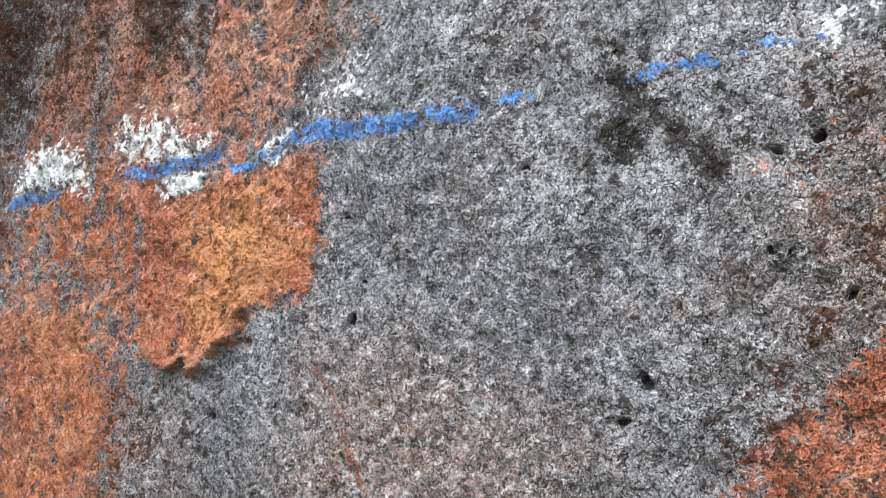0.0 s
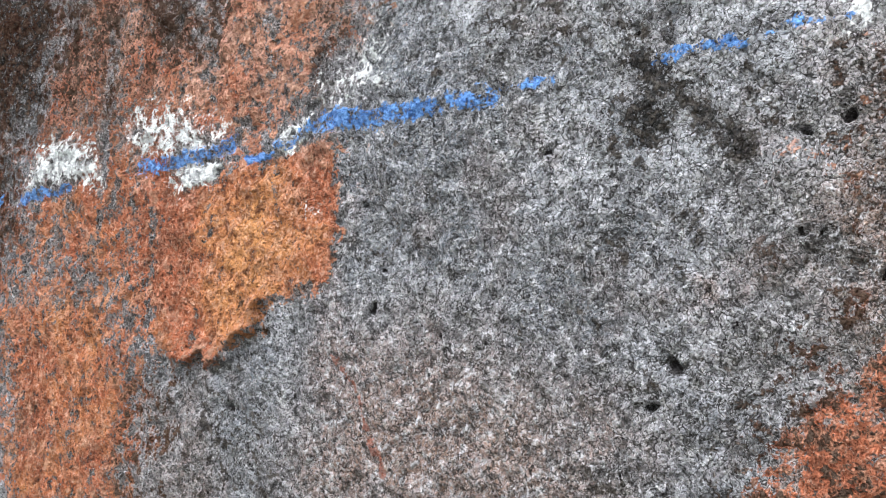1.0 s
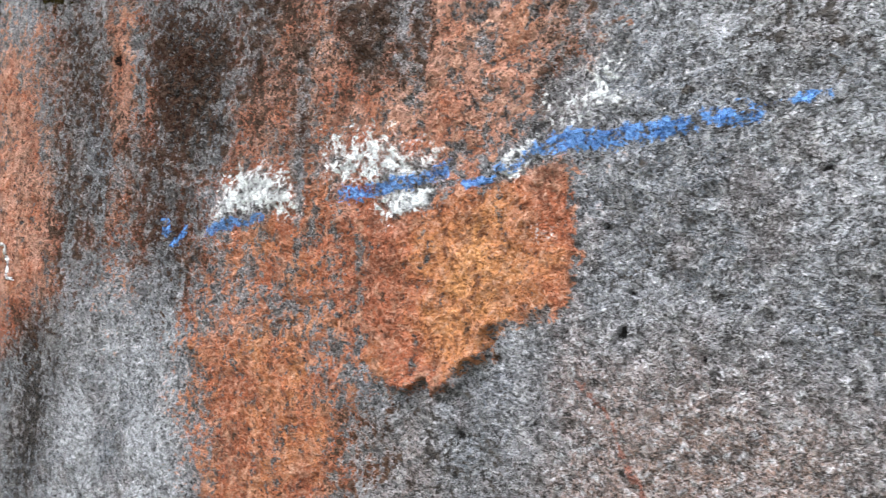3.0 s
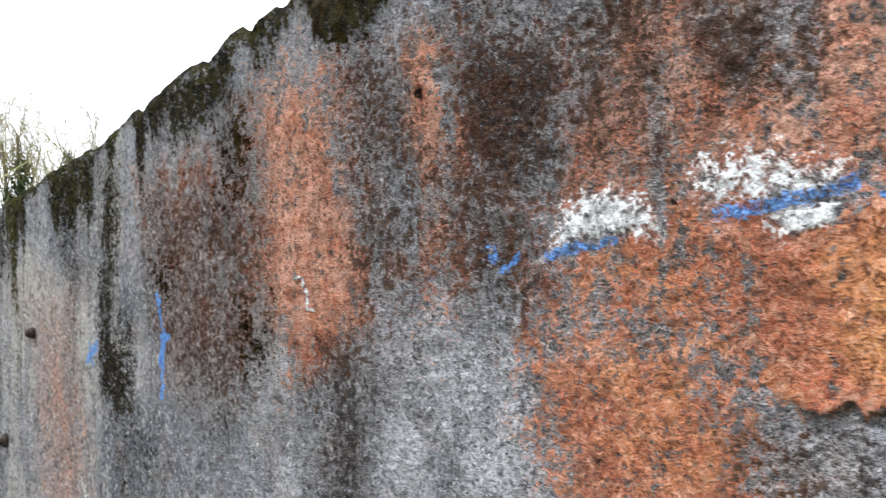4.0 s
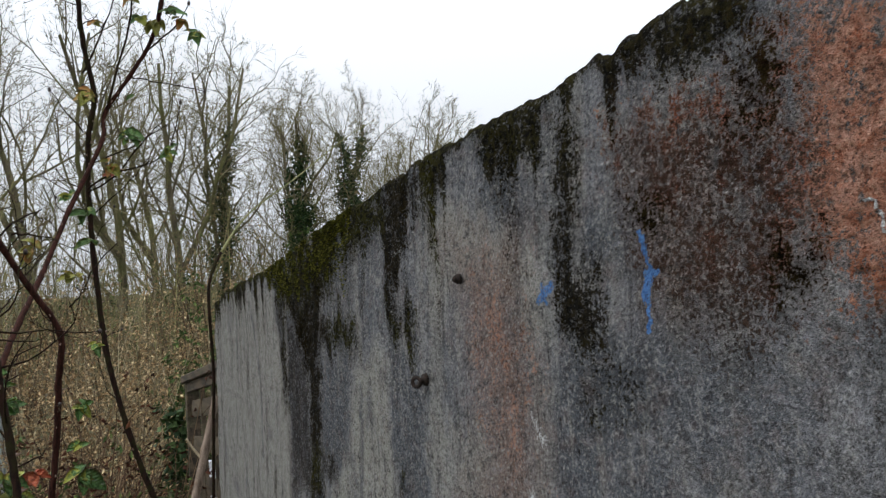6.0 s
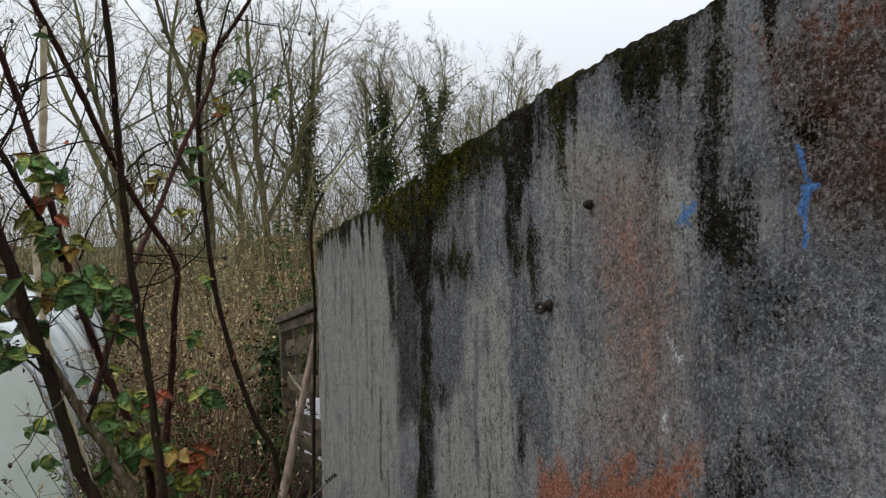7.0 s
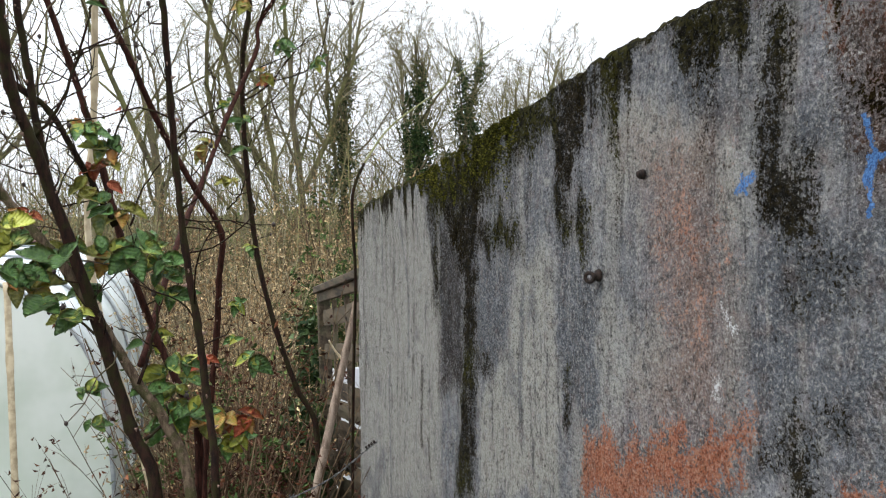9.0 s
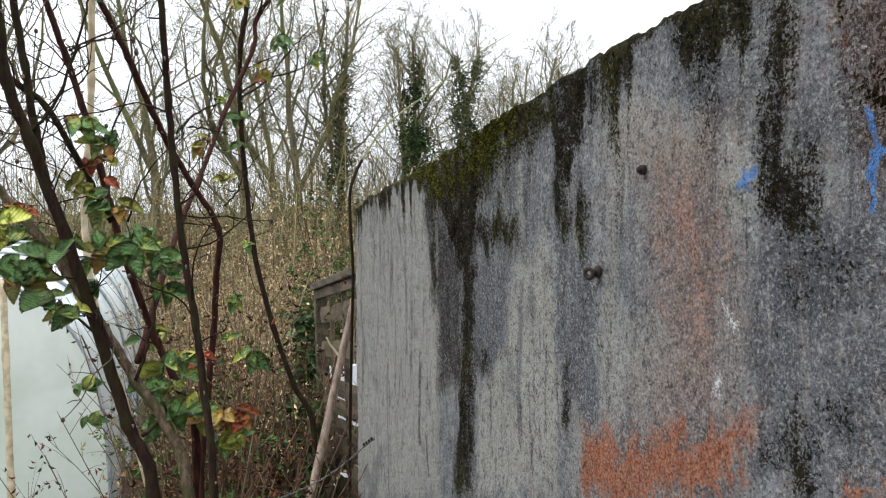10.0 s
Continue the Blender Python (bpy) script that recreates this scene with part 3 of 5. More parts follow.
    patch("moss", 0.05, 0.66, [(-0.395, 1.822), (-0.350, 1.821), (-0.353, 1.785), (-0.390, 1.780)])
    patch("moss", 0.03, 0.9, [(-1.041, 1.971), (-0.991, 1.974), (-1.015, 1.932)])
    patch("moss", 0.05, 0.74, [(-0.695, 1.969), (-0.639, 1.956), (-0.654, 1.820), (-0.613, 1.796), (-0.604, 1.737), (-0.670, 1.724), (-0.693, 1.747)])
    patch("moss", 0.03, 0.84, [(-0.857, 1.980), (-0.738, 1.979), (-0.704, 1.936), (-0.791, 1.921), (-0.850, 1.931)])
    patch("pale", 0.06, 0.9, [(-0.177, 1.809), (-0.107, 1.808), (-0.089, 1.766), (-0.081, 1.699), (-0.242, 1.669), (-0.225, 1.756)])
    patch("slate", 0.04, 0.45, [(0.112, 1.851), (0.159, 1.847), (0.178, 1.839), (0.189, 1.819), (0.163, 1.802), (0.131, 1.816), (0.117, 1.828)])
    stroke("blue", 0.0022, 0.60, [(-0.084, 1.839), (-0.042, 1.843)])
    stroke("blue", 0.0033, 0.60, [(0.007, 1.849), (0.033, 1.851), (0.061, 1.855)])
    stroke("blue", 0.0016, 0.80, [(0.070, 1.850), (0.083, 1.850)])
    stroke("blue", 0.0022, 0.60, [(0.086, 1.854), (0.101, 1.858)])
    stroke("blue", 0.0033, 0.68, [(0.101, 1.859), (0.121, 1.860), (0.156, 1.859)])
    stroke("blue", 0.003, 0.60, [(0.156, 1.860), (0.174, 1.860)])
    stroke("blue", 0.0014, 0.46, [(0.170, 1.865), (0.182, 1.863), (0.193, 1.863)])
    stroke("blue", 0.0024, 0.63, [(0.225, 1.866), (0.231, 1.867)])
    stroke("blue", 0.0018, 0.59, [(0.235, 1.868), (0.245, 1.868)])
    stroke("blue", 0.0013, 0.50, [(0.250, 1.869), (0.262, 1.871), (0.268, 1.871)])
    stroke("blue", 0.003, 0.50, [(-0.124, 1.846), (-0.122, 1.840)])
    stroke("blue", 0.002, 0.50, [(-0.117, 1.833), (-0.102, 1.840)])
    stroke("white", 0.0010, 1.0, [(-0.312, 1.838), (-0.303, 1.838), (-0.298, 1.825), (-0.300, 1.819), (-0.290, 1.816)])
    stroke("rust", 0.0012, 0.62, [(0.118, 1.785), (0.131, 1.768), (0.141, 1.749)])
    patch("white", 0.004, 1.0, [(0.036, 1.848), (0.054, 1.850), (0.050, 1.844), (0.044, 1.8395), (0.038, 1.840)])
    patch("paint", 0.02, 0.95, [(0.30, 1.83), (0.284, 1.806), (0.273, 1.797), (0.268, 1.785), (0.256, 1.775), (0.25, 1.74), (0.36, 1.74), (0.36, 1.83)])
    patch("chalk", 0.06, 0.55, [(-0.07, 1.97), (0.16, 1.97), (0.145, 1.865), (0.10, 1.856), (0.03, 1.866), (-0.07, 1.875)])
    patch("chalk", 0.06, 0.45, [(-0.40, 1.99), (-0.13, 1.99), (-0.14, 1.86), (-0.22, 1.80), (-0.36, 1.80)])
    patch("chalk", 0.10, 0.85, [(-0.98, 1.88), (-0.68, 1.88), (-0.68, 1.54), (-0.98, 1.54)])
    patch("brown", 0.06, 0.80, [(0.11, 1.80), (0.18, 1.80), (0.23, 1.775), (0.22, 1.72), (0.09, 1.72)])
    patch("dark", 0.07, 0.52, [(-0.10, 1.99), (0.01, 1.98), (0.0, 1.88), (-0.05, 1.865), (-0.09, 1.88)])
    patch("dark", 0.05, 0.60, [(-0.17, 1.90), (-0.10, 1.90), (-0.085, 1.83), (-0.13, 1.80), (-0.16, 1.84)])
    patch("dark", 0.04, 0.70, [(-0.285, 1.80), (-0.235, 1.80), (-0.24, 1.70), (-0.29, 1.68)])
    patch("brown", 0.04, 0.75, [(0.262, 1.87), (0.34, 1.87), (0.34, 1.79), (0.258, 1.79)])
    patch("brown", 0.008, 0.9, [(0.233, 1.811), (0.239, 1.812), (0.240, 1.804), (0.235, 1.803)])
    patch("brown", 0.16, 0.80, [(-0.99, 1.86), (-0.76, 1.88), (-0.73, 1.60), (-0.72, 1.48), (-1.02, 1.45), (-0.90, 1.60)])
    patch("brown", 0.10, 0.70, [(-0.60, 1.95), (-0.42, 1.95), (-0.40, 1.75), (-0.56, 1.74)])
    patch("paint", 0.10, 0.5, [(-0.60, 1.95), (-0.30, 2.0), (-0.05, 1.98), (0.11, 1.98), (0.11, 1.87), (0.02, 1.80), (-0.12, 1.81), (-0.25, 1.79), (-0.42, 1.76), (-0.55, 1.80)])
    patch("dark", 0.08, 0.55, [(-0.58, 1.93), (-0.36, 1.93), (-0.36, 1.80), (-0.42, 1.72), (-0.56, 1.78)])
    patch("dark", 0.06, 0.6, [(-0.25, 1.98), (-0.19, 1.98), (-0.17, 1.86), (-0.21, 1.80), (-0.25, 1.86)])
    patch("dark", 0.03, 0.27, [(0.02, 1.775), (0.085, 1.78), (0.11, 1.74), (0.08, 1.70), (-0.01, 1.70), (0.0, 1.76)])
    patch("pale", 0.03, 0.60, [(0.03, 1.775), (0.085, 1.78), (0.11, 1.74), (0.08, 1.70), (0.01, 1.70), (0.01, 1.76)])
    patch("brown", 0.03, 0.55, [(0.0, 1.775), (0.06, 1.775), (0.08, 1.72), (0.02, 1.70), (-0.02, 1.72)])
    patch("white", 0.02, 0.45, [(0.10, 1.875), (0.13, 1.89), (0.135, 1.865), (0.11, 1.856)])
    patch("moss", 0.05, 0.62, [(-0.44, 1.97), (-0.37, 1.97), (-0.38, 1.91), (-0.43, 1.90)])
    patch("pale", 0.05, 1.0, [(0.13, 1.92), (0.30, 1.89), (0.30, 1.845), (0.20, 1.835), (0.16, 1.87)])
    patch("paint", 0.05, 0.50, [(-0.11, 1.82), (0.03, 1.82), (0.035, 1.78), (0.03, 1.70), (-0.10, 1.70)])
    patch("slate", 0.10, 0.85, [(-0.695, 1.757), (-0.533, 1.761), (-0.405, 1.739), (-0.373, 1.709), (-0.403, 1.649), (-0.741, 1.587)])
    patch("slate", 0.10, 0.8, [(-0.850, 1.979), (-0.708, 1.902), (-0.698, 1.812), (-0.813, 1.847)])
    patch("paint", 0.03, 0.24, [(0.258, 1.87), (0.32, 1.87), (0.32, 1.74), (0.24, 1.74)])
    patch("dark", 0.03, 0.2, [(0.24, 1.83), (0.31, 1.85), (0.31, 1.75), (0.24, 1.76)])
    patch("paint", 0.06, 0.58, [(-0.40, 1.98), (-0.24, 1.99), (-0.22, 1.80), (-0.30, 1.76), (-0.38, 1.82)])
    patch("moss", 0.057, 0.86, [(-2.032, 1.833), (-1.45, 1.899), (-1.437, 1.846), (-1.59, 1.743), (-1.606, 1.664), (-1.654, 1.615), (-1.711, 1.611), (-1.833, 1.73), (-1.947, 1.796)])
    patch("moss", 0.0475, 0.817, [(-1.703, 1.635), (-1.606, 1.641), (-1.602, 1.527), (-1.616, 1.364), (-1.628, 1.15), (-1.765, 1.107), (-1.709, 1.369), (-1.691, 1.493)])
    patch("moss", 0.057, 0.645, [(-1.981, 1.81), (-1.875, 1.807), (-1.876, 1.495), (-1.933, 1.488)])
    patch("moss", 0.057, 0.774, [(-1.615, 1.732), (-1.382, 1.758), (-1.351, 1.714), (-1.439, 1.681), (-1.599, 1.67)])
    patch("dark", 0.06, 0.7, [(-1.878, 1.73), (-1.69, 1.695), (-1.698, 1.371), (-1.891, 1.321)])
    patch("moss", 0.057, 0.817, [(-1.436, 1.897), (-1.255, 1.936), (-1.059, 1.959), (-1.056, 1.927), (-1.129, 1.845), (-1.244, 1.871), (-1.304, 1.838), (-1.408, 1.855)])
    patch("moss", 0.0475, 0.86, [(-1.233, 1.888), (-1.101, 1.9), (-1.11, 1.835), (-1.153, 1.787), (-1.154, 1.705), (-1.208, 1.713), (-1.199, 1.806)])
    patch("moss", 0.038, 0.817, [(-1.134, 1.768), (-1.085, 1.773), (-1.087, 1.703), (-1.107, 1.678), (-1.13, 1.71)])
    patch("slate", 0.065, 0.88, [(-1.617, 1.657), (-1.411, 1.652), (-1.448, 1.503), (-1.536, 1.463), (-1.597, 1.454)])
    patch("pale", 0.06, 1, [(-1.397, 1.663), (-1.217, 1.699), (-1.197, 1.468), (-1.194, 1.288), (-1.592, 1.161), (-1.588, 1.369), (-1.442, 1.504)])
    patch("slate", 0.0455, 1, [(-1.208, 1.695), (-1.071, 1.667), (-1.078, 1.457), (-1.103, 1.418), (-1.188, 1.469)])
    patch("moss", 0.038, 0.602, [(-1.192, 1.504), (-1.163, 1.5), (-1.16, 1.387), (-1.189, 1.433)])
    patch("moss", 0.038, 0.516, [(-1.657, 1.473), (-1.503, 1.485), (-1.504, 1.43), (-1.622, 1.409)])
    patch("moss", 0.038, 0.86, [(-0.689, 1.916), (-0.644, 1.908), (-0.65, 1.838), (-0.645, 1.802), (-0.61, 1.787), (-0.605, 1.74), (-0.632, 1.729), (-0.687, 1.733), (-0.682, 1.807)])
    patch("moss", 0.076, 0.533, [(-0.644, 1.723), (-0.573, 1.725), (-0.569, 1.68), (-0.632, 1.661), (-0.648, 1.684)])
    patch("moss", 0.057, 0.774, [(-0.681, 1.515), (-0.648, 1.551), (-0.634, 1.565), (-0.614, 1.526), (-0.606, 1.474), (-0.637, 1.464), (-0.654, 1.493)])
    patch("moss", 0.057, 0.645, [(-0.63, 1.549), (-0.567, 1.566), (-0.57, 1.529), (-0.592, 1.542)])
    patch("moss", 0.057, 0.688, [(-0.565, 1.859), (-0.523, 1.853), (-0.523, 1.83), (-0.554, 1.836)])
    patch("slate", 0.078, 1, [(-0.715, 1.718), (-0.687, 1.728), (-0.632, 1.718), (-0.608, 1.645), (-0.638, 1.564), (-0.699, 1.546), (-0.729, 1.618)])
    patch("slate", 0.13, 0.935, [(-0.608, 1.666), (-0.52, 1.684), (-0.511, 1.504), (-0.598, 1.477)])
    patch("slate", 0.078, 0.99, [(-0.646, 1.87), (-0.561, 1.834), (-0.554, 1.794), (-0.595, 1.792), (-0.641, 1.805)])
    patch("slate", 0.078, 0.66, [(-0.876, 1.557), (-0.728, 1.582), (-0.759, 1.552), (-0.826, 1.526)])
    patch("pale", 0.08, 0.72, [(-1.039, 1.924), (-0.693, 1.877), (-0.694, 1.739), (-0.77, 1.726), (-0.889, 1.779), (-1.056, 1.712)])
    patch("pale", 0.06, 0.6, [(-1.074, 1.639), (-0.876, 1.613), (-0.728, 1.558), (-0.825, 1.506), (-1.057, 1.462)])
    patch("paint", 0.16, 0.36, [(-0.90, 1.82), (-0.76, 1.82), (-0.75, 1.70), (-0.80, 1.58), (-0.89, 1.62)])
    patch("paint", 0.12, 0.342, [(-0.78, 1.612), (-0.709, 1.562), (-0.699, 1.51), (-0.769, 1.493)])
    patch("paint", 0.05, 0.95, [(-1.103, 1.41), (-1.057, 1.442), (-0.99, 1.43), (-0.93, 1.445), (-0.856, 1.492), (-0.825, 1.479), (-0.825, 1.452), (-0.718, 1.505), (-0.704, 1.539), (-0.718, 1.487), (-0.727, 1.436), (-1.113, 1.314)])
    patch("pale", 0.08, 0.95, [(-3.109, 1.822), (-1.997, 1.811), (-1.885, 1.494), (-1.899, 1.064), (-3.197, 0.653)])
    patch("white", 0.02, 0.62, [(-0.765, 1.642), (-0.739, 1.645), (-0.739, 1.629), (-0.759, 1.627)])
    patch("white", 0.02, 0.62, [(-0.78, 1.548), (-0.753, 1.553), (-0.758, 1.527), (-0.774, 1.523)])
    stroke("slate", 0.008, 0.6, [(-2.503, 1.741), (-2.476, 1.524)])
    stroke("slate", 0.012, 0.6, [(-2.258, 1.726), (-2.173, 1.549), (-2.174, 1.369)])
    stroke("dark", 0.008, 0.6, [(-1.993, 1.189), (-1.971, 1.097)])
    stroke("dark", 0.01, 0.6, [(-2.039, 1.362), (-2.057, 1.158)])
    stroke("slate", 0.01, 0.6, [(-2.414, 1.299), (-2.405, 0.904)])
    stroke("slate", 0.014, 0.6, [(-1.357, 1.615), (-1.37, 1.474), (-1.361, 1.336)])
    stroke("shaded_pit", 0.0016, 0.4, [(-1.428, 1.496), (-1.333, 1.495), (-1.236, 1.515), (-1.102, 1.536)])
    stroke("shaded_pit", 0.002, 0.4, [(-0.975, 1.526), (-0.889, 1.523), (-0.826, 1.539)])
    stroke("blue", 0.0028, 0.95, [(-0.549, 1.834), (-0.541, 1.813), (-0.536, 1.8)])
    stroke("blue", 0.006, 0.95, [(-0.539, 1.796), (-0.544, 1.786), (-0.545, 1.777)])
    stroke("blue", 0.0026, 0.95, [(-0.544, 1.777), (-0.54, 1.76), (-0.542, 1.745)])
    stroke("blue", 0.0026, 0.8, [(-0.537, 1.796), (-0.525, 1.799)])
    stroke("blue", 0.0055, 0.66, [(-0.73, 1.772), (-0.703, 1.789)])
    stroke("blue", 0.003, 0.8, [(-0.72, 1.789), (-0.713, 1.771)])
    # general weathering: thin remains of paint, runs of lime and algae, dark fringe below the top
    f = fields
    runs = fractal(X * 26, Z * 1.6, 61, 4)
    fine_runs = fractal(X * 80, Z * 4.0, 63, 3)
    cloud = fractal(X * 7, Z * 7, 65, 4)
    far = np.clip((-X - 0.5) / 0.5, 0, 1)
    depth = ZT - Z
    f["far"] = np.clip((-X - 0.15) / 0.5, 0.12, 1) * (1 - 0.22 * np.clip((-X - 1.85) / 0.15, 0, 1))
    reach = 0.018 + 0.20 * np.clip(runs - 0.46, 0, 1) * 3 * (0.25 + 0.75 * far)
    fringe = np.clip(1.2 - depth / np.maximum(reach, 0.005), 0, 1) * 0.95
    f["moss"] = np.maximum(f["moss"], fringe * np.clip((-X + 0.05) / 0.2, 0.0, 1))
    f["dark"] = np.maximum(f["dark"], far * np.clip((runs - 0.58) * 3.5, 0, 1) * np.clip(1.1 - depth / 0.5, 0.1, 1) * 0.7)
    f["pale"] = np.maximum(f["pale"], far * np.clip((0.47 - runs) * 5, 0, 1) * 0.5)
    f["slate"] = np.maximum(f["slate"], np.clip((fine_runs - 0.52) * 3, 0, 1) * (0.25 + 0.15 * far))
    f["slate"] = np.maximum(f["slate"], np.clip((cloud - 0.55) * 3, 0, 0.55))
    end = np.clip((-X - 1.85) / 0.15, 0, 1)
    stripes = fractal(wx * 26, Z * 3.2, 93, 5, 0.68)
    f["slate"] = np.maximum(f["slate"], end * np.clip((stripes - 0.54) * 4, 0, 0.36))
    f["dark"] = np.maximum(f["dark"], end * np.clip((stripes - 0.64) * 5, 0, 0.36))
    streak = np.clip(1 - np.abs(X + 0.05) / 0.35, 0, 1) * np.clip((Z - 1.845) / 0.03, 0, 1)
    f["dark"] = np.maximum(f["dark"], streak * np.clip((fractal(X * 40, Z * 8, 67, 4) - 0.47) * 4, 0, 0.64))
    f["paint"] *= 1 - 0.5 * np.clip((fractal(X * 60, Z * 12, 69, 3) - 0.6) * 5, 0, 1) * np.clip((Z - 1.80) / 0.05, 0, 1)
    f["green"] = np.clip(1.1 - depth / 0.10, 0, 1) * np.clip((cloud - 0.42) * 5, 0, 1) * np.where((X > -2.05) & (X < -1.40), 1.0, 0.2)
    f["green"] = np.maximum(f["green"], np.where(X < -1.3, 0.6, 0.15) * np.clip(1.1 - depth / 0.03, 0, 1))
    f["green"] = np.maximum(f["green"], 0.40 * far * np.clip((cloud - 0.46) * 6, 0, 1))
    f["ochre"] = np.clip(0.85 - np.hypot(X - 0.075, Z - 1.815) / 0.05, 0, 1)
    f["ochre"] = np.maximum(f["ochre"], np.clip(1.0 - np.hypot(X + 0.03, (Z - 1.74) * 0.8) / 0.09, 0, 0.2))
    # the concrete stays stained where the paint has come away
    f["brown"] = np.maximum(f["brown"], np.clip(f["paint"] * 1.15, 0, 0.80) * np.where(X < -0.6, 0.6, 1.0))
    f["slate"] *= 1 - 0.85 * np.clip(f["paint"] * 1.5, 0, 1)
    # crusted blotches, thicker to the right of the flake
    crust = np.clip((fractal(X * 150, Z * 130, 83, 4, 0.6) - 0.50) * 5.5, 0, 1)
    blots = np.clip((fractal(X * 38, Z * 30, 85, 4, 0.6) - 0.47) * 5, 0, 1)
    zone = 0.30 + 0.16 * np.clip((X - 0.17) / 0.06, 0, 1) + 0.15 * np.clip((1.80 - Z) / 0.05, 0, 1) * (X > 0.1)
    zone = np.where(X < -0.5, 0.36, zone) * np.where(X < -1.9, 0.4, 1.0)
    f["dark"] = np.maximum(f["dark"], zone * np.maximum(crust * 0.85, 0.25) * (0.45 + 0.55 * blots))
    f["dark"] = np.where(f["white"] > 0.5, f["dark"] * 0.5, f["dark"])
    f["slate"] = np.maximum(f["slate"], 0.55 * blots * (1 - far) * (1 - np.clip(f["paint"] * 1.6, 0, 1)))
    f["pale"] = np.maximum(f["pale"], 0.6 * np.clip((fractal(X * 50, Z * 40, 87, 4, 0.6) - 0.52) * 5, 0, 1))
    # pits painted dark inside; the first is the shadow under a flake lip
    for hx, hz, r, s in ((0.230, 1.789, 0.0035, 1.0), (0.267, 1.847, 0.0028, 0.9), (0.259, 1.845, 0.0022, 0.8), (0.225, 1.781, 0.0018, 0.8), (0.069, 1.762, 0.0045, 0.75), (0.190, 1.844, 0.0020, 0.7),
                         (0.236, 1.807, 0.0022, 0.7), (-0.177, 1.935, 0.0045, 0.85), (-0.638, 1.617, 0.007, 0.8), (-0.672, 1.627, 0.007, 0.8), (-1.13, 1.83, 0.006, 0.6), (0.275, 1.815, 0.0025, 0.8), (0.262, 1.822, 0.002, 0.7)):
        f["shaded_pit"] = np.maximum(f["shaded_pit"], s * np.clip(1.5 - np.hypot(wx - hx, (wz - hz) * 0.8) / (r * 0.55), 0, 1))
    for i in range(16):
        hx, hz = rng.uniform(-0.1, 0.3), rng.uniform(1.70, 1.95)
        r = rng.uniform(0.0006, 0.0016)
        near = (np.abs(X - hx) < 0.006) & (np.abs(Z - hz) < 0.006)
        f["shaded_pit"][near] = np.maximum(f["shaded_pit"][near], np.clip(1.4 - np.hypot(wx[near] - hx, wz[near] - hz) / r, 0, 0.9))

    # relief: the paint film stands proud, grain and crumbs, sunken pits
    gap = np.clip(0.0016 / np.maximum(np.gradient(xs), 1e-5), 0.12, 1)[None, :]
    paint_film = np.clip((f["paint"] + 0.9 * (fractal(X * 300, Z * 300, 71, 3) - 0.5) - 0.45) * 6, 0, 1)
    lift = 0.0009 * paint_film + 0.0016 * np.clip(f["white"] * 2 - 0.6, 0, 1) * (0.5 + fractal(X * 260, Z * 260, 73, 3)) + 0.0006 * np.clip(f["blue"] * 2 - 0.8, 0, 1)
    lift += (0.0014 * (fractal(X * 400, Z * 400, 75, 3, 0.65) - 0.5) + 0.0005 * (value_noise(X * 900, Z * 900, 76) - 0.5)) * gap + 0.0036 * (fractal(X * 130, Z * 130, 77, 3) - 0.5) + 0.007 * (fractal(X * 14, Z * 14, 79, 3) - 0.5)
    lift += 0.009 * np.clip(f["moss"] - 0.3, 0, 1) * fractal(X * 160, Z * 160, 81, 3)
    lift -= 0.0035 * np.clip(f["shaded_pit"] * 1.6 - 0.5, 0, 1)
    # the lower rim of the flake curls away from the wall
    rim = [(0.041, 1.777), (0.055, 1.780), (0.060, 1.774), (0.071, 1.783), (0.084, 1.789), (0.085, 1.797)]
    near = (X > 0.02) & (X < 0.11) & (Z > 1.76) & (Z < 1.82)
    curl = np.zeros(X.shape)
    curl[near] = np.clip(1 - near_line(wx[near], wz[near], rim) / 0.007, 0, 1) * paint_film[near]
    lift += 0.0042 * curl
    round_off = 0.012 * np.clip(1 - depth / 0.015, 0, 1) ** 2
    Y = WALL_Y - lift + round_off

    rows, cols = X.shape
    pts = [np.stack([X, Y, Z], -1)]
    # over the top and down the back
    thick = 0.16
    extra = []
    for s in np.linspace(0.08, 1.0, 9):
        zz = zt - 0.006 - 0.012 * abs(2 * s - 1) ** 3 + 0.014 * (fractal(xs * 40, one + s * 6, 91, 3) - 0.5)
        extra.append(np.stack([xs, one + WALL_Y + 0.012 + s * (thick - 0.012), zz], -1))
    extra.append(np.stack([xs, one + WALL_Y + thick, one + 1.0], -1))
    extra.append(np.stack([xs, one + WALL_Y + thick, one - 0.15], -1))
    pts.append(np.array(extra))
    co = np.concatenate(pts, 0)
    total = co.shape[0]
    idx = np.arange(total * cols).reshape(total, cols)
    quads = np.stack([idx[:-1, :-1], idx[:-1, 1:], idx[1:, 1:], idx[1:, :-1]], -1).reshape(-1, 4)
    me = bpy.data.meshes.new("wall")
    me.vertices.add(total * cols)
    me.vertices.foreach_set("co", co.astype(np.float32).ravel())
    me.loops.add(quads.size)
    me.loops.foreach_set("vertex_index", quads.astype(np.int32).ravel())
    me.polygons.add(len(quads))
    me.polygons.foreach_set("loop_start", np.arange(0, quads.size, 4, dtype=np.int32))
    me.update(calc_edges=True)
    me.validate()
    for n, a in f.items():
        full = np.zeros((total, cols))
        full[:rows] = a
        if n in ("moss", "green"):
            full[rows:] = 0.72
        layer = me.attributes.new(n, "FLOAT", "POINT")
        layer.data.foreach_set("value", full.astype(np.float32).ravel())
    me.materials.append(M_WALL)
    me.shade_smooth()
    wall = tagged(new("wall", me), "old rendered concrete wall with flaking terracotta paint and mossy top", "wall", kind="structure")
    # the far end face
    bm = bmesh.new()
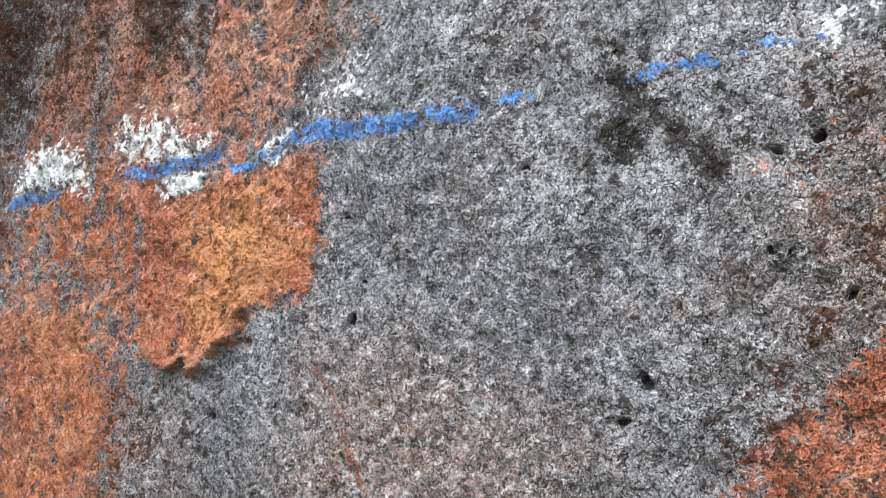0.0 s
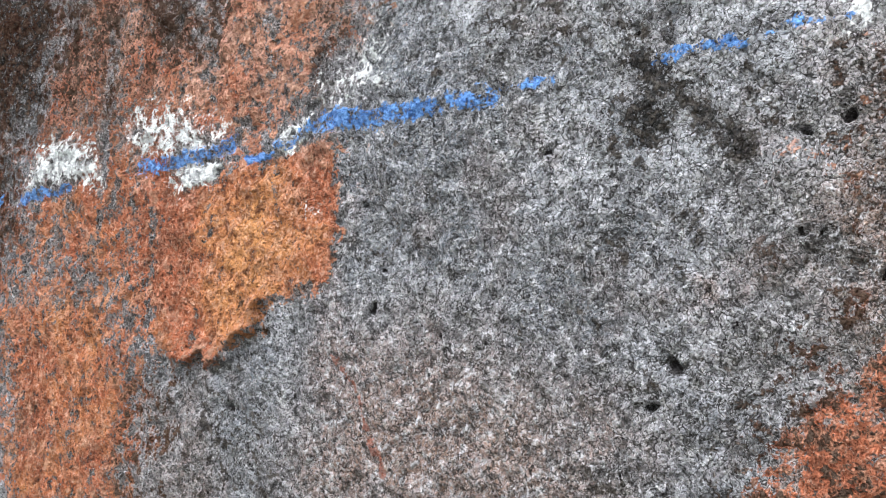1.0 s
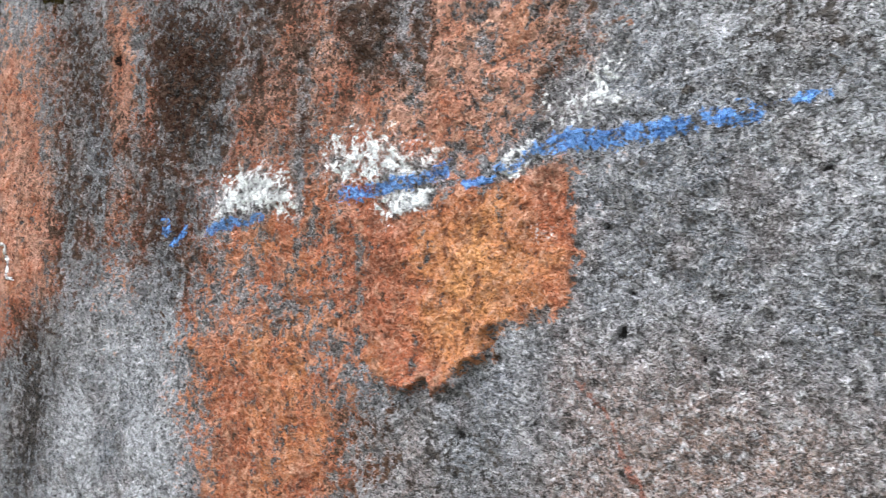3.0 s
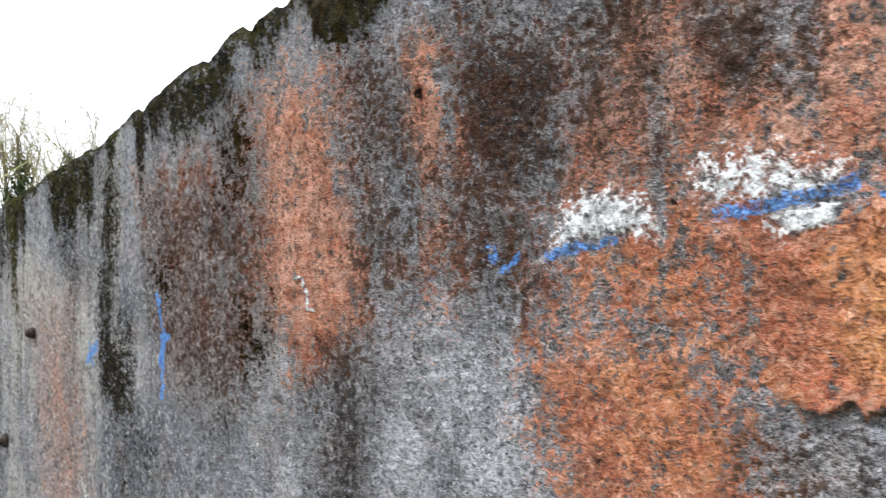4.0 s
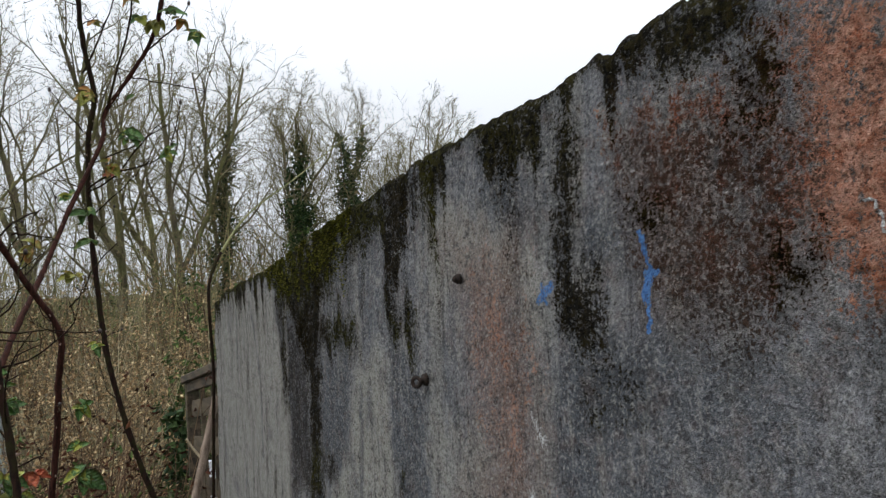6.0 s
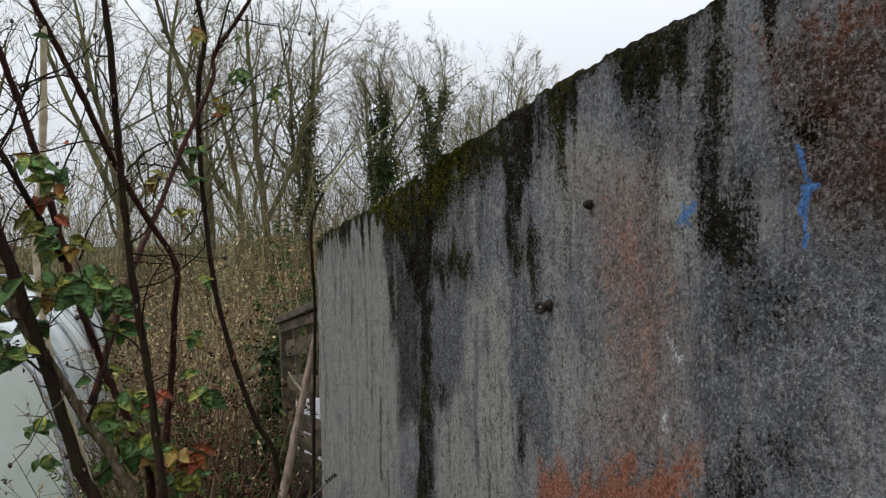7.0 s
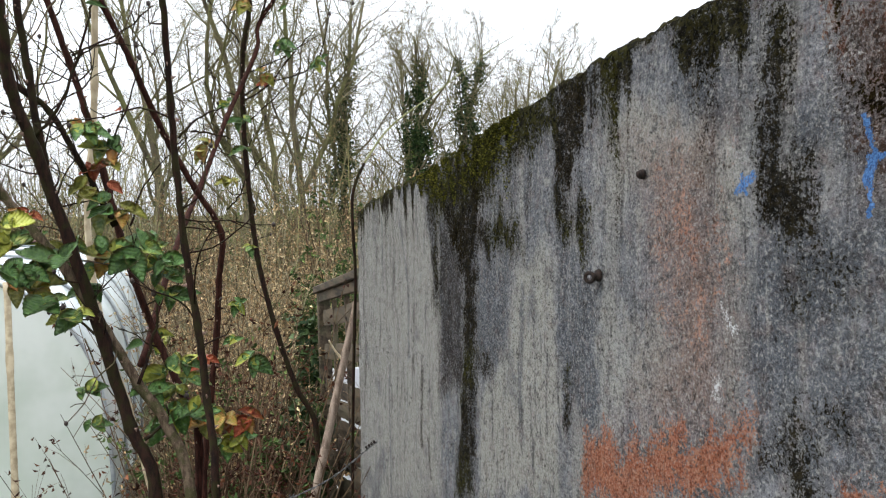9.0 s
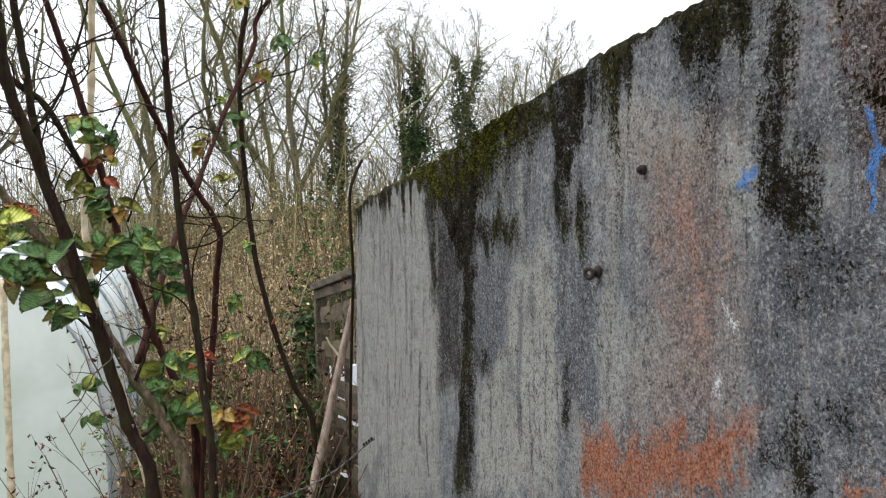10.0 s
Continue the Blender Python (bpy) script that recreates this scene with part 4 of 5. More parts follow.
    box(bm, (WALL_END - 0.004, WALL_Y + 0.012, -0.15), (WALL_END + 0.004, WALL_Y + thick - 0.004, 1.735))
    part("end_face", bm, M_WALL, wall, smooth=False)
    return wall


wall = build_wall()


# ---- fixings on the wall ----
def wall_stud():
    ob = holder("wall_bolt", (-0.933, WALL_Y - 0.004, 1.800), "small round rusted bolt head in the concrete wall", "bolt")
    bm = bmesh.new()
    m = Matrix.Translation((-0.933, WALL_Y - 0.006, 1.800)) @ Matrix.Rotation(radians(90), 4, "X")
    bmesh.ops.create_uvsphere(bm, u_segments=16, v_segments=10, radius=0.0048, matrix=m @ Matrix.Diagonal((1, 1, 0.8, 1)))
    part("bolt_head", bm, M_IRON, ob)
    bm = bmesh.new()
    bmesh.ops.create_cone(bm, cap_ends=True, segments=16, radius1=0.0068, radius2=0.006, depth=0.006, matrix=m @ Matrix.Translation((0, 0, -0.004)))
    part("washer", bm, M_IRON, ob)


def wall_eye():
    c = Vector((-1.055, WALL_Y, 1.660))
    ob = holder("eye_bolt", c, "rusted iron eye bolt with ring in the concrete wall", "bolt")
    bm = bmesh.new()
    tube(bm, [c + Vector((0, 0.01, 0)), c + Vector((0.0, -0.006, 0)), c + Vector((0, -0.011, -0.001))], [0.006, 0.005, 0.0045], 10)
    part("shank", bm, M_IRON, ob)
    bm = bmesh.new()
    k = c + Vector((-0.004, -0.015, -0.003))
    plate = bmesh.new()
    bmesh.ops.create_cone(plate, cap_ends=True, segments=14, radius1=0.0095, radius2=0.0080, depth=0.005, matrix=Matrix.Translation(c + Vector((0, -0.004, 0))) @ Matrix.Rotation(radians(90), 4, "X"))
    part("washer", plate, M_IRON, ob)
    ring = [k + Vector((0.0072 * math.cos(a), 0.003 * math.cos(a), 0.0065 * math.sin(a))) for a in (2 * math.pi * i / 22 for i in range(23))]
    tube(bm, ring, [0.003] * 23, 8, False)
    part("ring", bm, M_IRON, ob)


wall_stud()
wall_eye()


# ---- moss cushions along the top of the wall ----
def moss_tuft(x0, x1, amount, group="moss on the wall top"):
    s = Strips()
    for i in range(amount):
        x = rng.uniform(x0, x1)
        edge = math.sin(math.pi * (x - x0) / (x1 - x0)) ** 0.6
        zt = float(np.interp(x, TOP_X, TOP_Z))
        y = WALL_Y + rng.uniform(0.002, 0.07)
        h = edge * rng.uniform(0.002, 0.009)
        p = Vector((x, y, zt - 0.008 + h * 0.6))
        w = any_way(1.2)
        s.blade(p, w, w.orthogonal().normalized(), rng.uniform(0.003, 0.006), 0.003)
    ob = new("moss_cushion", s.mesh("moss_cushion", M_MOSS))
    tagged(ob, "yellow-green moss cushion on the concrete wall top", "moss", group, "stuff")


for a, b, n in ((-2.42, -2.18, 500), (-2.0, -1.45, 2600), (-1.42, -1.15, 700)):
    moss_tuft(a, b, n)


def moss_curtain(x0, x1, drop, amount):
    """Moss that hangs from the edge down the face of the wall."""
    s = Strips()
    for i in range(amount):
        x = rng.uniform(x0, x1)
        t = rng.random() ** 1.6
        edge = math.sin(math.pi * (x - x0) / (x1 - x0)) ** 0.5
        clump = noise.noise(Vector((x * 30, t * 4, 2.0)))
        if clump < -0.05:
            continue
        zt = float(np.interp(x, TOP_X, TOP_Z))
        p = Vector((x, WALL_Y - 0.003 - 0.008 * max(clump, 0) * (1 - t), zt + 0.004 - drop * t * edge * (0.6 + clump)))
        w = Vector((rng.gauss(0, 0.6), -0.8 + rng.gauss(0, 0.4), rng.gauss(0.2, 0.7))).normalized()
        s.blade(p, w, w.orthogonal().normalized(), rng.uniform(0.003, 0.006), 0.003)
    tagged(new("hanging_moss", s.mesh("hanging_moss", M_MOSS)), "olive-green moss hanging over the wall edge", "moss", "moss on the wall top", "stuff")


for a, b, d, n in ((-2.06, -1.42, 0.13, 9000), (-1.58, -1.36, 0.16, 2200)):
    moss_curtain(a, b, d, n)


# ---- rose bush ----
STEMS_A = [
    (0.0118, [(-1.746, -0.682, 2.161), (-1.776, -0.670, 2.004), (-1.794, -0.633, 1.887), (-1.806, -0.576, 1.702), (-1.795, -0.515, 1.497), (-1.767, -0.465, 1.323), (-1.729, -0.419, 1.178)]),
    (0.0080, [(-1.844, -0.667, 2.196), (-1.854, -0.650, 2.050), (-1.853, -0.632, 1.912), (-1.842, -0.610, 1.801), (-1.825, -0.578, 1.698)]),
    (0.0078, [(-1.947, -0.627, 2.223), (-1.967, -0.585, 2.085), (-1.971, -0.556, 1.983), (-1.973, -0.522, 1.848), (-1.964, -0.489, 1.711), (-1.949, -0.461, 1.610), (-1.924, -0.413, 1.474), (-1.896, -0.371, 1.376), (-1.852, -0.333, 1.241)]),
]
STEMS_B = [
    (0.0088, [(-2.151, -0.540, 2.277), (-2.235, -0.472, 2.135), (-2.303, -0.423, 2.018), (-2.362, -0.382, 1.932), (-2.418, -0.322, 1.824), (-2.466, -0.252, 1.701), (-2.510, -0.259, 1.557), (-2.544, -0.267, 1.400), (-2.558, -0.290, 1.186), (-2.536, -0.312, 0.908)]),
    (0.0068, [(-1.523, -0.383, 2.136), (-1.557, -0.373, 1.952), (-1.567, -0.365, 1.830), (-1.568, -0.353, 1.689), (-1.557, -0.334, 1.553), (-1.537, -0.321, 1.429), (-1.488, -0.309, 1.244)]),
    (0.0088, [(-2.693, -0.182, 2.903), (-2.748, -0.180, 2.750), (-2.800, -0.164, 2.575), (-2.834, -0.135, 2.426), (-2.864, -0.156, 2.288), (-2.910, -0.156, 2.090), (-2.941, -0.143, 1.896), (-2.957, -0.116, 1.626), (-2.946, -0.057, 1.360), (-2.922, 0.007, 1.156), (-2.893, 0.073, 0.990)]),
]
STEMS_C = [
    (0.0070, [(-2.663, 0.106, 2.930), (-2.714, 0.083, 2.802), (-2.776, 0.043, 2.619), (-2.815, -0.031, 2.489), (-2.843, -0.105, 2.376), (-2.812, -0.118, 2.280), (-2.699, -0.218, 2.055), (-2.566, -0.296, 1.858), (-2.419, -0.348, 1.738), (-2.264, -0.394, 1.608), (-2.088, -0.458, 1.396)]),
    (0.0062, [(-1.863, -0.713, 2.057), (-1.866, -0.662, 2.008), (-1.866, -0.611, 1.964), (-1.871, -0.541, 1.829), (-1.864, -0.491, 1.731)]),
    (0.0105, [(-1.835, -0.714, 1.818), (-1.835, -0.679, 1.768), (-1.834, -0.634, 1.710), (-1.831, -0.583, 1.640), (-1.819, -0.509, 1.511), (-1.799, -0.450, 1.406), (-1.775, -0.391, 1.313), (-1.728, -0.350, 1.171)]),
]
STEMS = STEMS_A + STEMS_B + STEMS_C
TWIGS_A = [
    (0.0028, [(-1.978, -0.579, 2.100), (-1.987, -0.537, 2.128), (-1.995, -0.473, 2.163), (-1.996, -0.414, 2.221)]),
    (0.0022, [(-1.979, -0.577, 2.094), (-1.994, -0.520, 2.130), (-2.012, -0.450, 2.136)]),
    (0.0022, [(-1.663, -0.361, 1.899), (-1.674, -0.324, 1.939), (-1.685, -0.276, 1.963)]),
    (0.0022, [(-1.811, -0.334, 1.927), (-1.825, -0.294, 1.922), (-1.839, -0.247, 1.913)]),
    (0.0028, [(-2.666, -0.224, 1.767), (-2.673, -0.185, 1.813), (-2.679, -0.158, 1.875), (-2.679, -0.088, 1.954)]),
    (0.0028, [(-2.839, -0.160, 2.121), (-2.835, -0.078, 2.178), (-2.819, 0.004, 2.280), (-2.806, 0.069, 2.354)]),
    (0.0022, [(-2.845, -0.143, 2.058), (-2.842, -0.050, 2.143), (-2.835, 0.024, 2.237)]),
    (0.0028, [(-2.810, -0.170, 2.307), (-2.816, -0.219, 2.368), (-2.818, -0.262, 2.438)]),
]
TWIGS_B = [
    (0.0035, [(-1.842, -0.640, 1.910), (-1.851, -0.587, 1.986), (-1.845, -0.540, 2.124), (-1.840, -0.522, 2.204)]),
    (0.0025, [(-2.010, -0.525, 1.850), (-2.016, -0.497, 1.933), (-2.019, -0.465, 2.023), (-2.016, -0.445, 2.112)]),
    (0.0028, [(-1.795, -0.515, 1.497), (-1.811, -0.572, 1.550), (-1.825, -0.594, 1.566)]),
    (0.0035, [(-1.785, -0.450, 1.408), (-1.807, -0.427, 1.474), (-1.827, -0.410, 1.541), (-1.841, -0.415, 1.587)]),
    (0.0022, [(-1.916, -0.464, 1.730), (-1.931, -0.436, 1.816), (-1.944, -0.381, 1.891)]),
    (0.0022, [(-2.616, -0.245, 1.699), (-2.633, -0.296, 1.753), (-2.647, -0.319, 1.839)]),
    (0.0035, [(-1.762, -0.440, 1.297), (-1.787, -0.391, 1.334), (-1.812, -0.356, 1.374)]),
    (0.0019, [(-2.187, -0.591, 1.453), (-2.185, -0.529, 1.311), (-2.186, -0.412, 1.217)]),
]
TWIGS_C = [
    (0.0035, [(-2.845, -0.105, 2.367), (-2.747, -0.022, 2.731), (-2.713, -0.137, 2.847)]),
    (0.0030, [(-2.795, 0.010, 2.559), (-2.761, 0.108, 2.647), (-2.735, 0.149, 2.716)]),
    (0.0025, [(-2.815, -0.031, 2.489), (-2.811, 0.059, 2.475), (-2.799, 0.201, 2.452)]),
    (0.0030, [(-2.881, -0.164, 2.134), (-2.873, -0.092, 2.185), (-2.852, 0.073, 2.246), (-2.817, 0.125, 2.415)]),
    (0.0030, [(-2.820, -0.166, 2.492), (-2.778, -0.101, 2.644), (-2.728, -0.045, 2.793)]),
    (0.0025, [(-2.776, 0.043, 2.619), (-2.738, 0.067, 2.736), (-2.703, 0.124, 2.821)]),
    (0.0025, [(-2.870, -0.139, 2.220), (-2.857, -0.026, 2.273), (-2.835, 0.082, 2.344)]),
]
TWIGS = TWIGS_A + TWIGS_B + TWIGS_C
LEAVES_A = [(-2.732, -0.031, 2.716, 0.060, 2), (-2.747, 0.041, 2.647, 0.070, 2), (-2.731, 0.090, 2.683, 0.060, 0), (-2.741, 0.164, 2.619, 0.060, 0), (-2.735, 0.123, 2.659, 0.050, 2), (-2.833, -0.027, 2.296, 0.055, 0), (-2.832, 0.079, 2.244, 0.050, 0), (-2.853, -0.089, 2.183, 0.050, 1), (-2.760, -0.133, 2.640, 0.040, 2), (-2.746, 0.001, 2.661, 0.060, 0), (-2.874, -0.167, 1.967, 0.060, 0), (-2.808, -0.025, 2.426, 0.030, 0), (-1.667, -0.596, 1.670, 0.094, 0), (-1.637, -0.621, 1.653, 0.062, 0), (-1.621, -0.653, 1.741, 0.069, 0), (-1.638, -0.632, 1.758, 0.050, 1), (-1.661, -0.604, 1.594, 0.081, 0), (-1.606, -0.653, 1.656, 0.062, 0)]
LEAVES_B = [(-1.771, -0.454, 1.672, 0.088, 0), (-1.795, -0.487, 1.686, 0.069, 0), (-1.784, -0.417, 1.650, 0.062, 0), (-1.833, -0.510, 1.764, 0.069, 0), (-1.829, -0.547, 1.795, 0.062, 2), (-1.833, -0.496, 1.818, 0.037, 1), (-1.823, -0.532, 1.925, 0.062, 0), (-1.846, -0.556, 1.934, 0.044, 2), (-1.828, -0.512, 1.891, 0.062, 0), (-1.831, -0.491, 1.859, 0.050, 2), (-1.832, -0.384, 1.587, 0.062, 0), (-1.836, -0.390, 1.659, 0.069, 0), (-1.959, -0.352, 1.575, 0.050, 0), (-1.730, -0.335, 1.348, 0.069, 0), (-1.941, -0.355, 1.424, 0.056, 0), (-1.770, -0.370, 1.348, 0.062, 0), (-1.850, -0.269, 1.304, 0.056, 1), (-1.840, -0.246, 1.267, 0.069, 0)]
LEAVES_C = [(-1.837, -0.277, 1.252, 0.062, 0), (-2.738, -0.215, 1.359, 0.050, 0), (-2.750, -0.195, 1.465, 0.056, 0), (-2.760, -0.156, 1.644, 0.044, 0), (-1.961, -0.308, 1.900, 0.056, 2), (-2.764, -0.217, 1.857, 0.062, 2), (-2.745, -0.219, 2.098, 0.050, 0), (-2.748, -0.176, 2.047, 0.062, 0), (-2.700, -0.045, 2.292, 0.056, 0), (-2.694, 0.069, 2.243, 0.050, 0), (-2.724, -0.097, 2.188, 0.056, 2), (-2.688, -0.165, 2.399, 0.062, 2), (-1.785, -0.523, 2.171, 0.037, 0), (-1.818, -0.449, 1.487, 0.037, 0), (-1.867, -0.391, 1.377, 0.062, 0), (-1.804, -0.423, 1.392, 0.062, 0), (-2.066, -0.316, 1.402, 0.050, 1), (-1.689, -0.558, 1.563, 0.062, 0)]
LEAVES_D = [(-2.071, -0.569, 1.349, 0.056, 0), (-2.057, -0.558, 1.273, 0.050, 0), (-1.823, -0.477, 1.968, 0.025, 1), (-1.790, -0.289, 1.325, 0.062, 2), (-1.948, -0.408, 1.477, 0.056, 0), (-1.934, -0.343, 1.386, 0.062, 0)]
LEAVES_E = [(-1.842, -0.677, 1.699, 0.090, 0), (-1.853, -0.595, 1.680, 0.080, 0), (-1.842, -0.648, 1.613, 0.090, 2), (-1.854, -0.569, 1.644, 0.070, 0), (-1.867, -0.428, 1.688, 0.080, 0), (-1.853, -0.554, 1.603, 0.060, 0), (-1.861, -0.509, 1.666, 0.080, 2), (-1.865, -0.386, 1.627, 0.070, 0), (-1.820, -0.403, 1.321, 0.070, 0), (-1.819, -0.317, 1.315, 0.070, 2), (-1.814, -0.235, 1.310, 0.060, 1), (-1.837, -0.213, 1.433, 0.060, 0), (-1.844, -0.586, 1.547, 0.060, 0), (-1.865, -0.479, 1.754, 0.070, 2), (-1.859, -0.527, 1.849, 0.050, 1), (-1.840, -0.407, 1.420, 0.070, 0)]


def leaf_mesh(name, mat, seed, curl):
    r = random.Random(seed)
    bm = bmesh.new()
    n, grid = 18, []
    for i in range(n + 1):
        t = i / n
        w = 0.33 * math.sin(math.pi * t ** 0.78) ** 0.85 * (1.02 if i % 2 else 0.94) if 0 < i < n else 0.004
        row = []
        for j in (-1, -0.5, 0, 0.5, 1):
            lift = 0.13 * abs(j) * w / 0.33 + curl * t * t + 0.035 * math.sin(7 * t + 3 * j + seed) * abs(j) + 0.014 * math.cos(26 * t) * (abs(j) == 0.5)
            row.append(bm.verts.new((w * j, t + 0.02 * abs(j) * (i % 2), lift - (0.02 if j == 0 else 0))))
        grid.append(row)
    for a, b in zip(grid, grid[1:]):
        for j in range(4):
            bm.faces.new((a[j], a[j + 1], b[j + 1], b[j]))
    bmesh.ops.solidify(bm, geom=bm.faces[:], thickness=0.012)
    return solid(name, bm, mat, True)


LEAF_MESHES = [[leaf_mesh("leaf", mat, 3 * q + v, c) for v, c in enumerate((-0.25, 0.1, -0.45))] for q, mat in enumerate((M_LEAF, M_LEAF_RED, M_LEAF_BRONZE))]


def thorn_mesh():
    """A hooked thorn on an oval foot, about a centimetre long."""
    bm = bmesh.new()
    foot = [bm.verts.new((0.0022 * math.cos(a), 0.0058 * math.sin(a), -0.001)) for a in (math.pi * i / 3 for i in range(6))]
    neck = [bm.verts.new((0.0010 * math.cos(a), 0.0022 * math.sin(a) - 0.0008, 0.006)) for a in (math.pi * i / 3 for i in range(6))]
    tip = bm.verts.new((0, -0.0040, 0.0125))
    for i in range(6):
        bm.faces.new((foot[i], foot[(i + 1) % 6], neck[(i + 1) % 6], neck[i]))
        bm.faces.new((neck[i], neck[(i + 1) % 6], tip))
    return solid("thorn", bm, M_THORN, True)


THORN_MESH = thorn_mesh()


def build_rose():
    rose = holder("rose_bush", (-1.75, -0.40, 0.0), "tall thorny rose bush with few green and young red leaves", "shrub")
    r = random.Random(11)
    for k, (radius, pts) in enumerate(STEMS):
        # lead the low end on towards the root
        low = max((pts[0], pts[-1]), key=lambda p: -p[2])
        pts = pts if low is pts[-1] else pts[::-1]
        if low[2] < 1.33:
            a = Vector(low)
            root = Vector((a.x + 0.15 + 0.06 * math.cos(2.4 * k), a.y + 0.10 * math.sin(2.4 * k), -0.06))
            pts = [*pts, tuple(a.lerp(root, 0.45) + Vector((0.0, 0.0, 0.02))), tuple(root)]
        if pts[0][2] > 2.02:
            # the cane goes on upward and thins out
            a, rise = Vector(pts[0]), (Vector(pts[0]) - Vector(pts[1])).normalized()
            pts = [tuple(a + rise * 0.62 + Vector((r.gauss(0, 0.04), r.gauss(0, 0.04), 0.02))), tuple(a + rise * 0.32 + Vector((r.gauss(0, 0.02), r.gauss(0, 0.02), 0))), *pts]
        path = spline(pts, 7)
        path = [p + Vector((r.uniform(-1, 1), r.uniform(-1, 1), 0)) * radius * 0.16 for p in path]
        n = len(path)
        radii = [radius * (min(1.0, 0.30 + 0.045 * i) if pts[0][2] > 2.5 else 1.0) * (0.80 + 0.35 * i / n) * (1 + (0.18 if i % 7 == 0 else 0) + r.uniform(-0.05, 0.05)) for i in range(n)]
        bm = bmesh.new()
        tube(bm, path, radii, 9)
        mat = (M_CANE, M_CANE_OLD, M_CANE_RED)[(0, 0, 2, 2, 0, 0, 2, 0, 1)[k % 9]]
        stem = part("stem", bm, mat, rose, "thick grey old stem" if mat is M_CANE_OLD else "")
        for i in range(1, n - 1):
            for q in range(r.choice((0, 0, 1, 1))):
                d = (path[i + 1] - path[i]).normalized()
                out = Matrix.Rotation(r.uniform(0, 6.28), 3, d) @ d.orthogonal().normalized()
                b = path[i].lerp(path[i + 1], r.random()) + out * radii[i] * 0.85
                if b.z < 1.2:
                    continue
                size = r.uniform(0.6, 1.05)
                thorn = new("thorn", THORN_MESH)
                thorn.matrix_basis = Matrix.Translation(b) @ Matrix((d.cross(out), d, out)).transposed().to_4x4() @ Matrix.Diagonal((size, size, size, 1))
                thorn.parent = stem
    for radius, pts in TWIGS:
        bm = bmesh.new()
        path = spline(pts, 5)
        path = [p + Vector((r.uniform(-1, 1), r.uniform(-1, 1), r.uniform(-1, 1))) * 0.0025 for p in path]
        n = len(path)
        tube(bm, path, [radius * (1.1 - 0.6 * i / n) for i in range(n)], 6)
        for q in range(2):
            i = r.randrange(n // 3, n - 1)
            d = (any_way(0.6) * 0.03)
            tube(bm, [path[i], path[i] + d * 0.6 + Vector((0, 0, 0.004)), path[i] + d], [radius * 0.6, radius * 0.5, radius * 0.35], 5)
        twig = part("twig", bm, M_CANE_OLD if radius < 0.002 else M_CANE, rose)
        if r.random() < 0.6:
            bm = bmesh.new()
            bmesh.ops.create_icosphere(bm, subdivisions=2, radius=0.0055, matrix=Matrix.Translation(path[-1]) @ Matrix.Diagonal((1, 1, 1.25, 1)))
            for q in range(5):
                a = 2 * math.pi * q / 5
                tube(bm, [path[-1] + Vector((0, 0, 0.005)), path[-1] + Vector((0.006 * math.cos(a), 0.006 * math.sin(a), 0.011))], [0.0012, 0.0004], 4)
            part("hip", bm, M_HIP, twig, "black shrivelled rose hip")
    # fine side shoots all over the crown
    for q in range(120):
        radius, pts = STEMS[r.randrange(len(STEMS))]
        i = r.randrange(len(pts) - 1)
        p = Vector(pts[i]).lerp(Vector(pts[i + 1]), r.random())
        if p.z < 1.45:
            continue
        d = Vector((r.gauss(0, 0.5), r.gauss(0, 0.7), r.uniform(-0.1, 1.0))).normalized()
        length = r.uniform(0.05, 0.26)
        zig = [p]
        for step in range(4):
            d = (d + Vector((r.gauss(0, 0.38), r.gauss(0, 0.38), r.gauss(0.10, 0.25)))).normalized()
            zig.append(zig[-1] + d * length * 0.25)
        bm = bmesh.new()
        path = spline(zig, 2)
        tube(bm, path, [0.0019 - 0.0011 * e / len(path) for e in range(len(path))], 5)
        for step in (2, 3):
            side = (d + any_way(0.2) * 0.9).normalized() * length * r.uniform(0.15, 0.35)
            tube(bm, [zig[step], zig[step] + side * 0.5 + any_way() * 0.004, zig[step] + side], [0.0012, 0.0010, 0.0006], 4)
        shoot = part("side_shoot", bm, M_CANE if q % 3 else M_CANE_OLD, rose)
        if q % 4 == 0:
            bm = bmesh.new()
            bmesh.ops.create_icosphere(bm, subdivisions=1, radius=0.0045, matrix=Matrix.Translation(zig[-1]) @ Matrix.Diagonal((1, 1, 1.3, 1)))
            part("hip", bm, M_HIP, shoot, "black shrivelled rose hip")
    for x, y, z, size, kind in LEAVES_A + LEAVES_B + LEAVES_C + LEAVES_D + LEAVES_E:
        base = Vector((x, y, z))
        count = 1 if size < 0.04 else 5
        head = Vector((r.gauss(0, 0.5), r.gauss(0, 1.0), r.uniform(-0.7, 0.25))).normalized()
        for q in range(count):
            turn = (0, 1, -1, 1.7, -1.7)[q] * radians(r.uniform(50, 75))
            face = Vector((0.7, r.gauss(-0.1, 0.3), r.uniform(0.4, 1.2))).normalized()
            y_axis = (Matrix.Rotation(turn, 3, face) @ (head - face * head.dot(face)).normalized()).normalized()
            x_axis = y_axis.cross(face).normalized()
            m = Matrix((x_axis, y_axis, face)).transposed().to_4x4()
            s = size * (1.0, 0.78, 0.78, 0.62, 0.62)[q] * r.uniform(0.85, 1.1)
            ob = new("leaf", LEAF_MESHES[kind][r.randrange(3)])
            start = base - y_axis * s * 0.25 - (head * size * 0.35 if q > 2 else head * 0)
            ob.matrix_basis = Matrix.Translation(start) @ m @ Matrix.Diagonal((s, s, s, 1))
            under(ob, rose)
            if kind == 1:
                tagged(ob, "young crimson leaf")
    return rose


build_rose()


